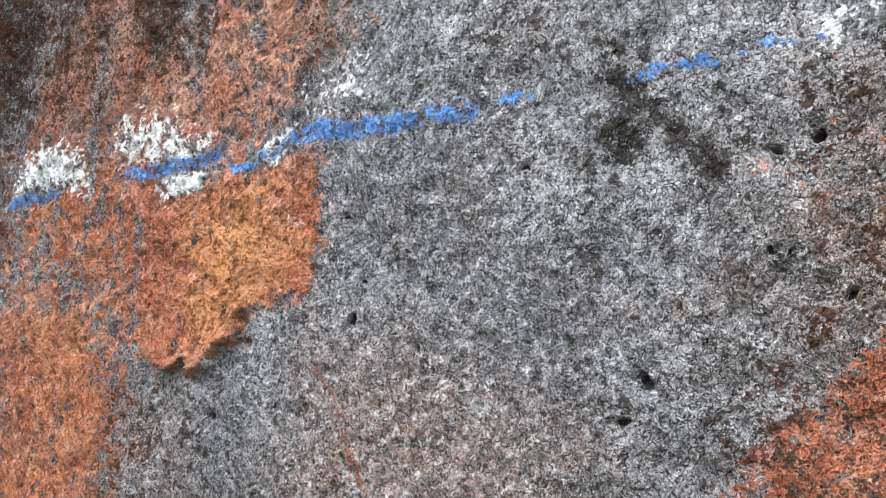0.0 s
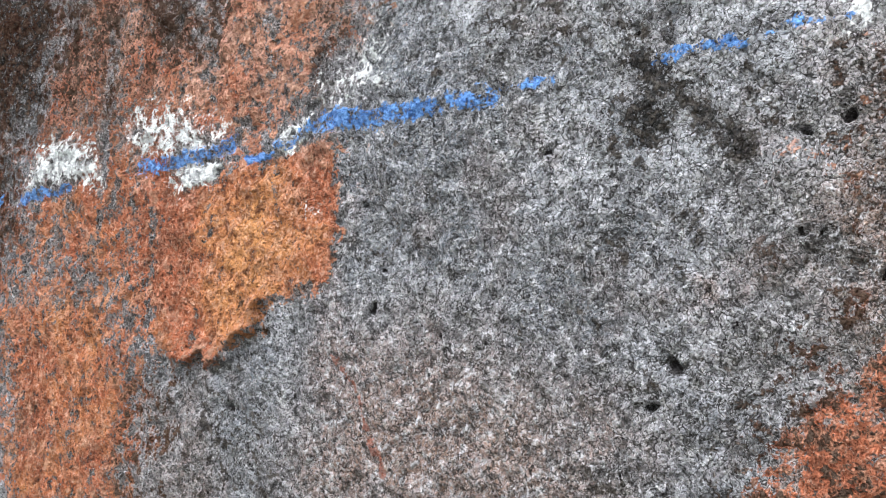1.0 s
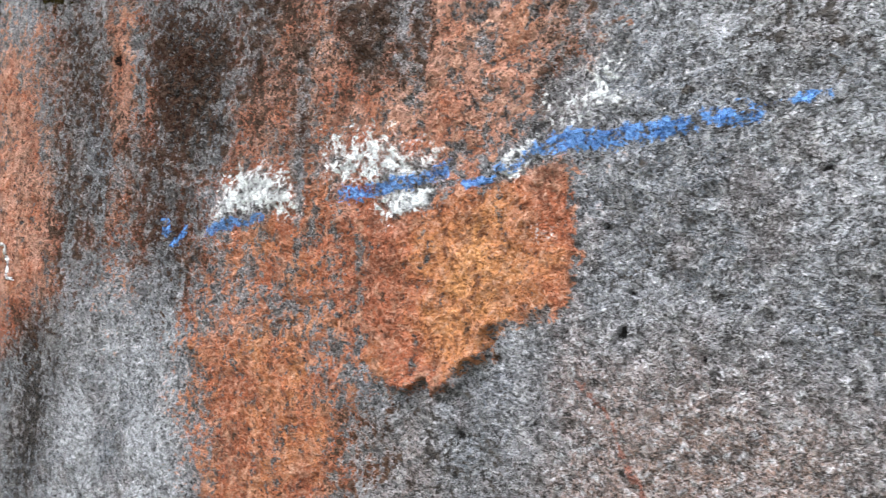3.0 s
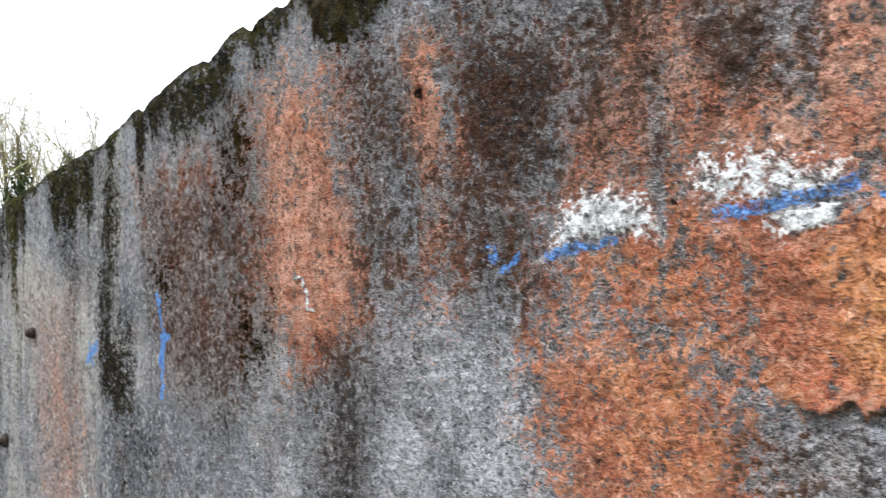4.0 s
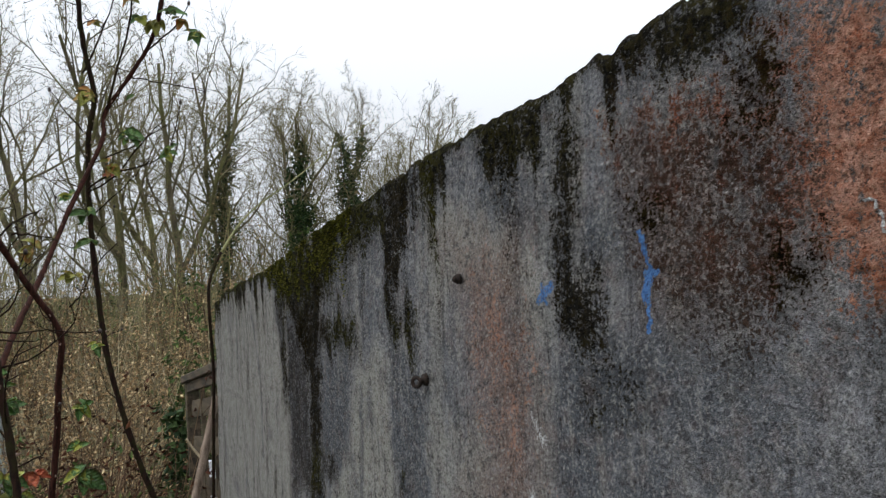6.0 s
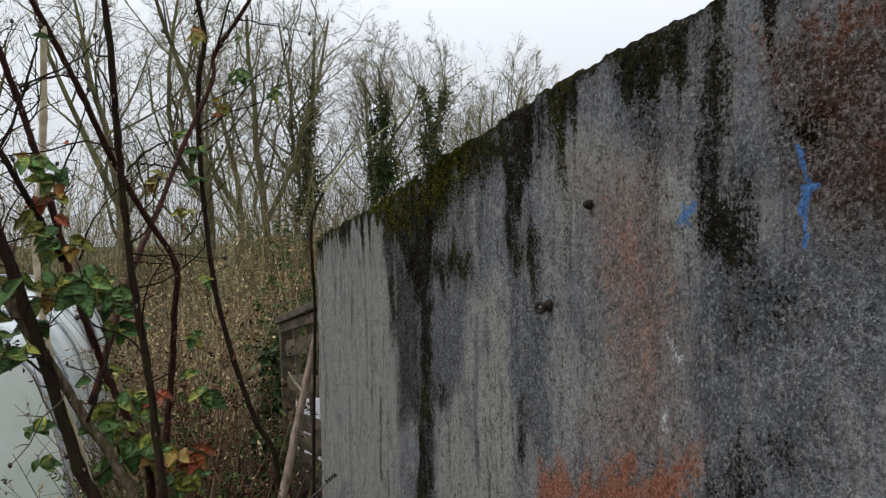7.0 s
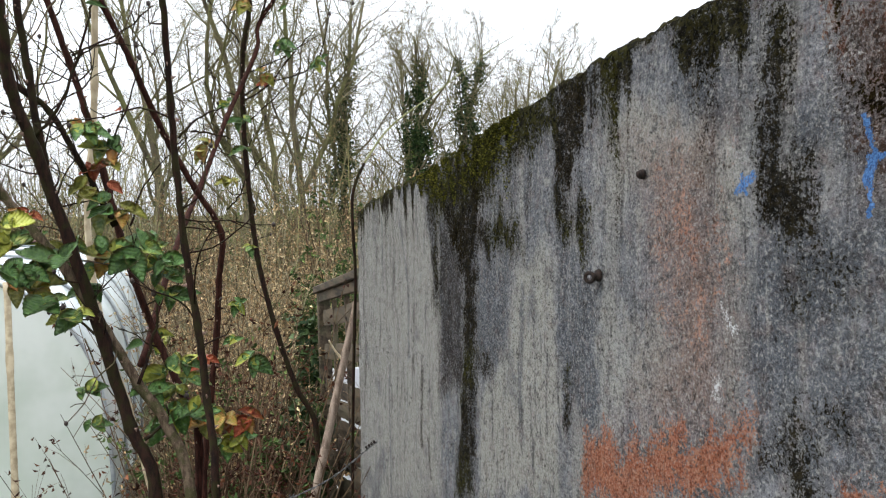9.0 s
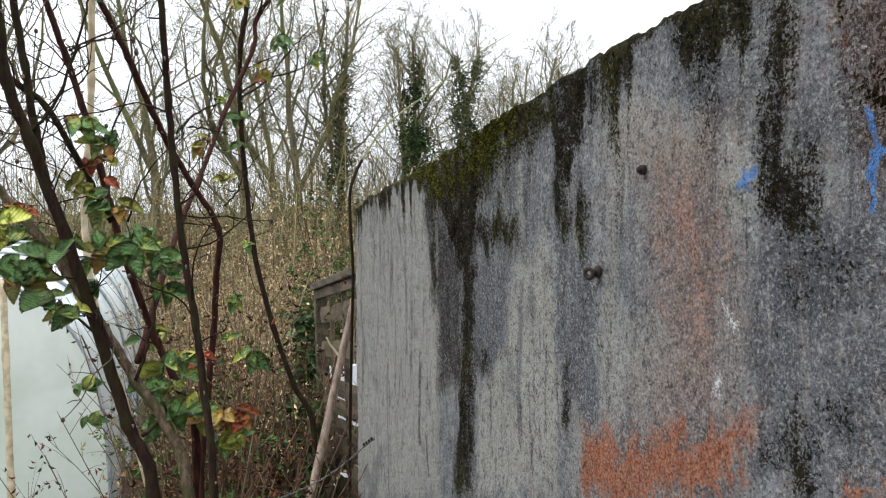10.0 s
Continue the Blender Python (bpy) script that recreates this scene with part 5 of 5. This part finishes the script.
def bare_stick():
    pts = [(-2.947, 0.228, 1.439), (-2.929, 0.176, 1.234), (-2.891, 0.115, 1.007), (-2.838, 0.054, 0.792), (-2.623, -0.193, -0.08)]
    ob = holder("leaning_pole", (-2.623, -0.193, 0), "pale brown bare pole leaning beside the wall end", "pole")
    bm = bmesh.new()
    path = spline(pts, 6)
    tube(bm, path, [0.012 + 0.006 * i / len(path) + 0.0015 * (i % 5 == 0) for i in range(len(path))], 9)
    part("pole", bm, M_POLE, ob)
    bm = bmesh.new()
    tube(bm, spline([(-2.929, 0.176, 1.234), (-2.944, 0.146, 1.274), (-2.939, 0.126, 1.309)], 4), [0.005] * 4 + [0.004] * 3 + [0.003] * 2, 6)
    part("side_branch", bm, M_BAMBOO, ob)


def arching_shoot():
    pts = [(-2.86, 0.18, -0.05), (-2.885, 0.195, 0.9), (-2.884, 0.206, 1.332), (-2.876, 0.211, 1.539), (-2.888, 0.205, 1.749), (-2.90, 0.216, 1.846), (-2.92, 0.267, 1.945), (-2.95, 0.365, 2.066), (-2.98, 0.545, 2.196), (-3.0, 0.73, 2.34), (-3.02, 0.86, 2.42)]
    ob = holder("bramble_shoot", (-2.86, 0.18, 0), "long thin green bramble shoot arching over the wall", "shrub")
    path = spline(pts, 6)
    n = len(path)
    bm = bmesh.new()
    tube(bm, path[: n * 6 // 10], [0.0055] * (n * 6 // 10), 7)
    part("lower_stem", bm, M_CANE, ob, "dark woody lower stem")
    bm = bmesh.new()
    tail = path[n * 6 // 10 - 1:]
    tube(bm, tail, [0.0042 - 0.003 * i / len(tail) for i in range(len(tail))], 7)
    part("green_tip", bm, plain_material("green_bramble_skin", (0.13, 0.14, 0.05), (0.24, 0.24, 0.10), 60, 0.6), ob, "pale green young tip")


def barbed_wire():
    ob = holder("barbed_wire", (-2.49, 0.19, 1.05), "rusty barbed wire stapled to the wall", "wire")
    a, b, c = Vector((-2.75, -0.55, 0.70)), Vector((-2.56, -0.02, 0.90)), Vector((-2.50, 0.200, 1.055))
    bm = bmesh.new()
    path = spline([a, b, c], 12)
    for ph in (0, math.pi):
        tube(bm, [p + 0.0022 * Vector((math.cos(i * 1.9 + ph), 0, math.sin(i * 1.9 + ph))) for i, p in enumerate(path)], [0.0014] * len(path), 5)
    part("strand", bm, M_WIRE, ob)
    bm = bmesh.new()
    for i in range(4):
        k = c + Vector((0.0, -0.01, 0)) + (b - c) * (i * 0.035)
        ring = [k + 0.0036 * Vector((math.cos(t) * 0.6, math.cos(t) * 0.6, math.sin(t))) * (1 - i * 0.06) for t in (2 * math.pi * j / 10 for j in range(11))]
        tube(bm, ring, [0.0022] * 11, 5, False)
    part("twisted_end", bm, M_IRON, ob)
    bm = bmesh.new()
    for j in range(3):
        k = path[4 + 7 * j]
        for w in ((0.5, 0.3, 0.8), (-0.4, 0.5, -0.7), (0.3, -0.6, 0.6)):
            v = Vector(w) * 0.016
            tube(bm, [k - v, k + v], [0.0012, 0.0012], 5)
    part("barbs", bm, M_WIRE, ob)


bare_stick()
arching_shoot()
barbed_wire()


# ---- fence panel beyond the wall ----
def fence_panel():
    """A woven panel that has sunk at its far corner."""
    base = Vector((-4.72, 0.41, 0.02))
    ob = holder("fence_panel", base, "weathered woven timber fence panel sagging behind the wall end", "fence")
    m = Matrix.Translation(base) @ Matrix.Rotation(radians(-8), 4, "Y")
    rr = random.Random(5)
    n, step = 28, 0.098
    for k in range(12):
        if k in (8, 10):
            continue
        bm = bmesh.new()
        z, rows = 0.03 + step * k, []
        sway = math.pi * (k % 2)
        for i in range(n + 1):
            x = 1.5 * i / n
            bow = (0.020 if k < 5 else 0.007) * math.sin(math.pi * x / 0.375 + sway)
            dip = 0.006 * math.sin(3 * x + 2.1 * k) + 0.004 * rr.uniform(-1, 1)
            low, top = z + dip, z + step * (1.10 if k < 5 else 0.86) + dip * 0.6
            rows.append([bm.verts.new(m @ Vector((x, yy + bow, zz))) for yy, zz in ((-0.004, low), (-0.010, 0.5 * (low + top)), (-0.004, top), (0.004, top), (0.001, 0.5 * (low + top)), (0.004, low))])
        for a, b in zip(rows, rows[1:]):
            for j in range(6):
                bm.faces.new((a[j], a[(j + 1) % 6], b[(j + 1) % 6], b[j]))
        bm.faces.new(rows[0])
        bm.faces.new(rows[-1][::-1])
        part("slat", bm, M_TIMBER, ob, smooth=False)
    for nm, lo, hi in (("frame_post", (-0.035, -0.035, -0.05), (0.02, 0.035, 1.29)), ("frame_post", (1.47, -0.035, -0.20), (1.53, 0.035, 1.29)), ("capping", (-0.07, -0.05, 1.29), (1.56, 0.05, 1.33)), ("top_rail", (0.02, -0.032, 1.235), (1.47, -0.012, 1.29)),
                       ("batten", (0.36, -0.012, 0.0), (0.39, 0.012, 1.235)), ("batten", (0.735, -0.012, 0.0), (0.765, 0.012, 1.235)), ("batten", (1.11, -0.012, 0.0), (1.14, 0.012, 1.235))):
        bm = bmesh.new()
        box(bm, lo, hi, m)
        bmesh.ops.bevel(bm, geom=bm.edges[:], offset=0.005, segments=1, affect="EDGES")
        part(nm, bm, M_TIMBER, ob, smooth=False)


def white_board():
    ob = holder("white_board", (-5.2, 0.73, 0.0), "white plastic board standing behind the gapped fence", "board")
    bm = bmesh.new()
    box(bm, (-5.22, 0.46, -0.06), (-5.195, 1.0, 0.80))
    bmesh.ops.bevel(bm, geom=bm.edges[:], offset=0.006, segments=2, affect="EDGES")
    part("panel", bm, plain_material("white_plastic_board", (0.62, 0.63, 0.66), (0.74, 0.75, 0.78), 8, 0.5), ob, smooth=False)


white_board()
fence_panel()


# ---- polytunnel ----
def polytunnel():
    cx, half, high = -2.05, 1.32, 1.53
    x0, x1 = -4.6, -9.6
    ob = holder("polytunnel", (x0, cx, 0), "low garden polytunnel of milky plastic film over hoops", "greenhouse")

    def arch(x, a, grow=0.0):
        s = math.sin(a)
        return Vector((x, cx + (half + grow) * math.copysign(abs(math.cos(a)) ** 0.52, math.cos(a)), (high + grow) * max(s, 0) ** 0.52 - 0.05))

    bm = bmesh.new()
    rows = []
    for i in range(41):
        x = x0 + (x1 - x0) * i / 40
        sag = 0.035 * abs(math.sin(math.pi * i / 8)) if i else 0
        rows.append([bm.verts.new(arch(x, math.pi * j / 36, -sag + 0.012 * noise.noise(Vector((x * 2, j * 0.4, 1))))) for j in range(37)])
    for a, b in zip(rows, rows[1:]):
        for j in range(36):
            bm.faces.new((a[j], a[j + 1], b[j + 1], b[j]))
    part("cover_film", bm, M_FILM, ob)
    # end sheet, gathered and a little slack
    bm = bmesh.new()
    rows = []
    for i in range(19):
        t = i / 18
        rows.append([bm.verts.new(Vector((x0 + 0.05 * (1 - t) * noise.noise(Vector((t * 3, j * 0.7, 4))), 0, 0)) + Vector((0, cx, 0)) + (arch(0, math.pi * j / 36) - Vector((0, cx, 0))) * t) for j in range(37)])
    for a, b in zip(rows, rows[1:]):
        for j in range(36):
            bm.faces.new((a[j], b[j], b[j + 1], a[j + 1]))
    part("end_sheet", bm, M_SHEET, ob)
    for i in range(6):
        bm = bmesh.new()
        x = x0 + (x1 - x0) * i / 5
        pts = [arch(x, math.pi * j / 30, 0.012) for j in range(31)]
        tube(bm, pts, [0.011] * 31, 8)
        part("hoop", bm, M_PIPE, ob)
    bm = bmesh.new()
    for i in range(9):
        a = radians(52 + 6 * i)
        pts = [arch(x0 - 0.02, a, 0.015), arch(x0 - 0.14, a + 0.05 * math.sin(3 * i), 0.03), arch(x0 - 0.34, a + 0.10, 0.01)]
        tube(bm, spline(pts, 4), [0.012, 0.02, 0.028, 0.032, 0.03, 0.028, 0.022, 0.016, 0.008], 8)
    part("gathered_fold", bm, M_FILM, ob, "crumpled white fold of spare film")
    bm = bmesh.new()
    box(bm, (x0 + 0.01, cx + half - 0.22, 0.23), (x0 + 0.022, cx + half - 0.03, 0.27))
    part("strap", bm, M_BLUE, ob, "faded blue strap", False)


polytunnel()


def garden_cane(pts, label, r=0.011):
    ob = holder("garden_cane", pts[-1], label, "cane")
    bm = bmesh.new()
    path = spline(pts, 8)
    tube(bm, path, [r * (1 + 0.25 * (i % 6 == 0)) for i in range(len(path))], 8)
    part("cane", bm, M_BAMBOO, ob)


garden_cane([(-4.241, -1.124, 1.456), (-4.18, -1.109, 0.952), (-4.10, -1.084, -0.05)], "thick pale bamboo cane standing before the polytunnel", 0.015)
garden_cane([(-2.15, -0.545, 2.277), (-2.196, -0.558, 2.002), (-2.21, -0.580, 1.728), (-2.20, -0.545, 1.451), (-2.17, -0.462, 1.15), (-2.12, -0.20, -0.05)], "tall pale cane standing among the rose stems", 0.008)


# ---- thicket, ivy and shrubs ----
def thicket(name, label, count, area, height, mats, lean, leaf, seed, twigs=4, thick=0.004, category="undergrowth"):
    r = random.Random(seed)
    s, lv = Strips(), Strips()
    x0, x1, y0, y1 = area
    for i in range(count):
        p = Vector((r.uniform(x0, x1), r.uniform(y0, y1), -0.05))
        if -8 < p.x and p.y > -0.44 - 0.128 * p.x:
            continue
        h = height * (r.uniform(0.30, 1.08) + (0.35 if r.random() < 0.07 and x0 < -8 else 0.0)) * (0.95 + (0.75 if x0 < -10 else 0.5) * noise.noise(Vector((p.x * 0.7, p.y * 0.7, seed))))
        d = Vector((r.gauss(0, lean), r.gauss(0, lean), 1)).normalized()
        bend = Vector((r.gauss(0, lean), r.gauss(0, lean), 0)) * h * 0.5
        pts = [p + d * h * t + bend * t * t for t in (0, 0.3, 0.6, 0.85, 1.0)]
        s.stem(pts, thick * r.uniform(0.7, 1.4), thick * 0.35)
        for q in range(twigs):
            t = r.uniform(0.3, 0.98)
            b = p + d * h * t + bend * t * t
            w = Vector((r.gauss(0, 0.7), r.gauss(0, 0.7), r.uniform(0.1, 1.0))).normalized() * h * r.uniform(0.08, 0.22)
            s.stem([b, b + w * 0.55 + Vector((0, 0, 0.01)), b + w], thick * 0.4, thick * 0.18)
            for e in range(leaf[0]):
                k = b + w * r.uniform(0.3, 1.05)
                a = Vector((r.gauss(0, 1), r.gauss(0, 1), r.gauss(-0.3, 0.8))).normalized()
                lv.blade(k, a, a.orthogonal().normalized(), leaf[1] * r.uniform(0.6, 1.3), leaf[1] * 0.55)
    ob = new(name, s.mesh(name, mats[0]))
    tagged(ob, label, category, kind="stuff")
    if lv.v:
        tagged(under(new("leaves", lv.mesh("leaves", mats[1])), ob), "", "", "", "stuff")
    return ob


thicket("dry_thicket", "dense dry straw-coloured weeds with withered seed heads", 640, (-10.5, -5.2, -0.48, 1.6), 1.6, (M_STRAW, M_DRYLEAF), 0.27, (3, 0.034), 21, 9, 0.0036)
thicket("dry_thicket", "tangled brown bramble and dry weeds by the fence", 300, (-5.6, -3.6, -0.46, 0.55), 1.3, (M_BRAMBLE, M_DRYLEAF), 0.26, (3, 0.024), 22, 6, 0.004)
thicket("red_leaved_shrub", "low shrub with dead red-brown leaves", 300, (-4.8, -2.6, -0.44, 0.20), 1.25, (M_BRAMBLE, M_REDLEAF), 0.24, (4, 0.028), 23, 6, 0.0035, "shrub")
thicket("green_shrub", "low winter-green shrubs and nettles among the brambles", 190, (-5.2, -2.9, -0.42, 0.15), 1.05, (M_BRAMBLE, M_GREENLEAF), 0.26, (6, 0.034), 33, 6, 0.004, "shrub")
thicket("red_leaved_shrub", "sparse sprigs with small dead red-brown leaves", 26, (-3.1, -2.6, -0.86, -0.50), 1.08, (M_BRAMBLE, M_REDLEAF), 0.22, (4, 0.022), 35, 7, 0.0025, "shrub")
thicket("hazel_scrub", "low matted grey-brown scrub along the wood edge", 650, (-27.0, -22.5, -14.0, 15.0), 3.2, (M_TWIG, M_DRYLEAF), 0.34, (1, 0.05), 34, 14, 0.012)
thicket("green_shrub", "small evergreen shrub behind the fence", 170, (-8.6, -7.2, 0.7, 1.8), 1.75, (M_STRAW, M_GREENLEAF), 0.12, (9, 0.05), 24, 8, 0.006, "shrub")
thicket("hazel_scrub", "bare twiggy scrub at the wood edge", 300, (-22.0, -19.0, -9.0, 10.0), 2.6, (M_TWIG, M_GREENLEAF), 0.10, (2, 0.06), 26, 10, 0.012)
thicket("dry_thicket", "brown dry weeds and brambles before the trees", 520, (-15.0, -11.0, -5.5, 3.0), 2.1, (M_BRAMBLE, M_DRYLEAF), 0.16, (3, 0.05), 28, 7, 0.008)
thicket("hazel_scrub", "dense brown scrub at the foot of the trees", 380, (-17.5, -14.5, -7.0, 8.0), 3.0, (M_TWIG, M_DRYLEAF), 0.16, (1, 0.05), 29, 13, 0.011)
thicket("hazel_scrub", "tall tangled bare scrub under the trees", 260, (-21.0, -15.5, -8.0, 9.0), 3.4, (M_TWIG, M_GREENLEAF), 0.24, (1, 0.07), 30, 16, 0.010)
thicket("far_wood", "distant dense bare wood along the skyline", 1100, (-34.0, -29.0, -20.0, 22.0), 4.6, (M_TWIG, M_TWIG), 0.26, (0, 0.05), 27, 7, 0.016, "woodland")
thicket("hazel_scrub", "far bare olive-brown scrub under the trees", 150, (-19.5, -12.0, -6.5, 9.0), 2.6, (M_TWIG, M_GREENLEAF), 0.12, (1, 0.05), 25, 9, 0.010)


def ivy_clump(place, size, count, seed):
    r = random.Random(seed)
    s = Strips()
    for i in range(count):
        p = Vector((r.gauss(0, size[0]), r.gauss(0, size[1]), r.uniform(0, size[2]))) + Vector(place)
        a = Vector((r.gauss(0.5, 0.6), r.gauss(0, 0.8), r.gauss(-0.6, 0.5))).normalized()
        s.blade(p, a, a.orthogonal().normalized(), r.uniform(0.035, 0.07), 0.05)
    tagged(new("ivy", s.mesh("ivy", M_IVY)), "dark glossy ivy climbing at the fence edge", "ivy", kind="stuff")


ivy_clump((-5.05, 0.33, 0.0), (0.05, 0.035, 1.15), 500, 31)
ivy_clump((-4.32, 0.22, 0.0), (0.10, 0.045, 0.80), 900, 32)


# ---- trees ----
def tree_meshes(seed, height, limbs, spread):
    r = random.Random(seed)
    wood, fine, ivy = Strips(), Strips(), Strips()
    # the trunk wanders, and forks once
    trunk, d = [Vector((0, 0, -0.3))], Vector((r.gauss(0, 0.10), r.gauss(0, 0.10), 1)).normalized()
    for i in range(8):
        d = (d + Vector((r.gauss(0, 0.10), r.gauss(0, 0.10), 0.12))).normalized()
        trunk.append(trunk[-1] + d * height * 0.105)
    wood.stem(spline(trunk, 3), 0.0135 * height, 0.0035 * height, 9)
    hold = list(trunk)

    def turned(d, low, high):
        axis = d.orthogonal().normalized()
        axis = Matrix.Rotation(r.uniform(0, 6.283), 3, d) @ axis
        return Matrix.Rotation(radians(r.uniform(low, high)), 3, axis) @ d

    def grow(p, d, length, radius, level):
        parts = (6, 5, 4, 3)[level]
        pts, way = [p], d
        for i in range(parts):
            way = (way + Vector((r.gauss(0, 0.20 + 0.05 * level), r.gauss(0, 0.20 + 0.05 * level), r.gauss((0.16, 0.10, 0.05, 0.03)[level], 0.14)))).normalized()
            pts.append(pts[-1] + way * length / parts)
        (wood if level < 2 else fine).stem(pts, radius, radius * 0.35, (6, 4, 3, 3)[level])
        if level == 0:
            hold.extend(pts[:4])
        if level == 3:
            return
        for q in range((7, 6, 5)[level]):
            t = 0.18 + 0.82 * (q + r.random()) / (7, 6, 5)[level]
            u = min(t, 0.999) * parts
            i = int(u)
            b = pts[i].lerp(pts[i + 1], u - i)
            w = turned((pts[i + 1] - pts[i]).normalized(), 22, 30 + 60 * spread)
            grow(b, w, length * (0.62 - 0.30 * t) * r.uniform(0.7, 1.3), max(radius * (1 - 0.6 * t) * 0.55, 0.0035), level + 1)

    fork = trunk[3]
    grow(fork, turned(d, 14, 24), height * 0.55, 0.0075 * height, 0)
    for q in range(limbs):
        t = 0.20 + 0.78 * (q + r.random()) / limbs
        i = min(7, int(t * 8))
        b = trunk[i].lerp(trunk[i + 1], t * 8 - i)
        a = 2.4 * q + r.uniform(-0.5, 0.5)
        w = Vector((math.cos(a), math.sin(a), r.uniform(0.5, 1.5) + 0.5 * t)).normalized()
        grow(b, w, height * (0.44 - 0.26 * t) * r.uniform(0.6, 1.2), 0.0048 * height * (1.1 - 0.7 * t), 0)
    # ivy in uneven bunches on the trunk and the lower limbs
    bunches = [hold[r.randrange(1, len(hold))] for i in range(34)] + [trunk[r.randrange(1, 7)].lerp(trunk[r.randrange(1, 7)], r.random()) for i in range(20)]
    for c in bunches:
        if c.z > height * 0.72:
            continue
        size = r.uniform(0.05, 0.15) * (1.2 - 0.7 * c.z / height)
        for i in range(int(60 + 420 * size)):
            p = c + Vector((r.gauss(0, size), r.gauss(0, size), r.gauss(0, size * 2.0)))
            w = Vector((r.gauss(0, 1), r.gauss(0, 1), r.gauss(-0.5, 0.6))).normalized()
            ivy.blade(p, w, w.orthogonal().normalized(), r.uniform(0.04, 0.08), 0.055)
    return wood.mesh("trunk", M_BARK, True), fine.mesh("twigs", M_TWIG), ivy.mesh("ivy_leaves", M_IVY)


TREE_KINDS = [tree_meshes(101, 7.2, 13, 0.55), tree_meshes(102, 7.0, 15, 0.48), tree_meshes(103, 6.4, 14, 0.60), tree_meshes(104, 6.8, 12, 0.50)]


def plant_tree(x, y, kind, size, turn, ivied):
    base = Vector((x, y, -0.05))
    ob = holder("bare_tree", base, "bare winter tree with ivy-clad trunk and fine twigs" if ivied else "bare winter tree with many fine upright twigs", "tree", "trees behind the garden")
    m = Matrix.Translation(base) @ Matrix.Rotation(turn, 4, "Z") @ Matrix.Diagonal((size, size, size, 1))
    for nm, me in zip(("trunk", "crown", "ivy"), TREE_KINDS[kind]):
        if nm == "ivy" and not ivied:
            continue
        o = new(nm, me)
        o.matrix_basis = m
        under(o, ob)


NEAR_TREES = (
    (-19.6, -4.6, 0, 1.15, 0.3, 0), (-19.9, -1.0, 3, 1.42, 2.9, 0), 
    (-19.5, 1.1, 0, 1.28, 4.2, 0), (-18.9, 2.4, 3, 1.22, 5.0, 0), (-19.9, 3.4, 1, 1.20, 2.2, 1), (-18.6, 4.4, 2, 1.10, 3.3, 1),
)
FAR_TREES = (
    (-18.4, 5.5, 0, 1.02, 1.1, 1), (-18.2, 6.7, 3, 0.98, 0.2, 0), (-17.6, 7.8, 1, 0.88, 4.9, 0),
    (-21.5, 8.0, 2, 1.0, 1.9, 0), (-18.5, 11.0, 0, 0.85, 2.6, 0),
    (-20.5, -7.5, 2, 1.25, 0.5, 0), (-28.0, 2.6, 0, 1.4, 4.1, 0), (-27.0, 6.5, 1, 1.25, 5.1, 0), 
)
for x, y, kind, size, turn, ivied in NEAR_TREES + FAR_TREES:
    plant_tree(x, y, kind, size, turn, ivied)
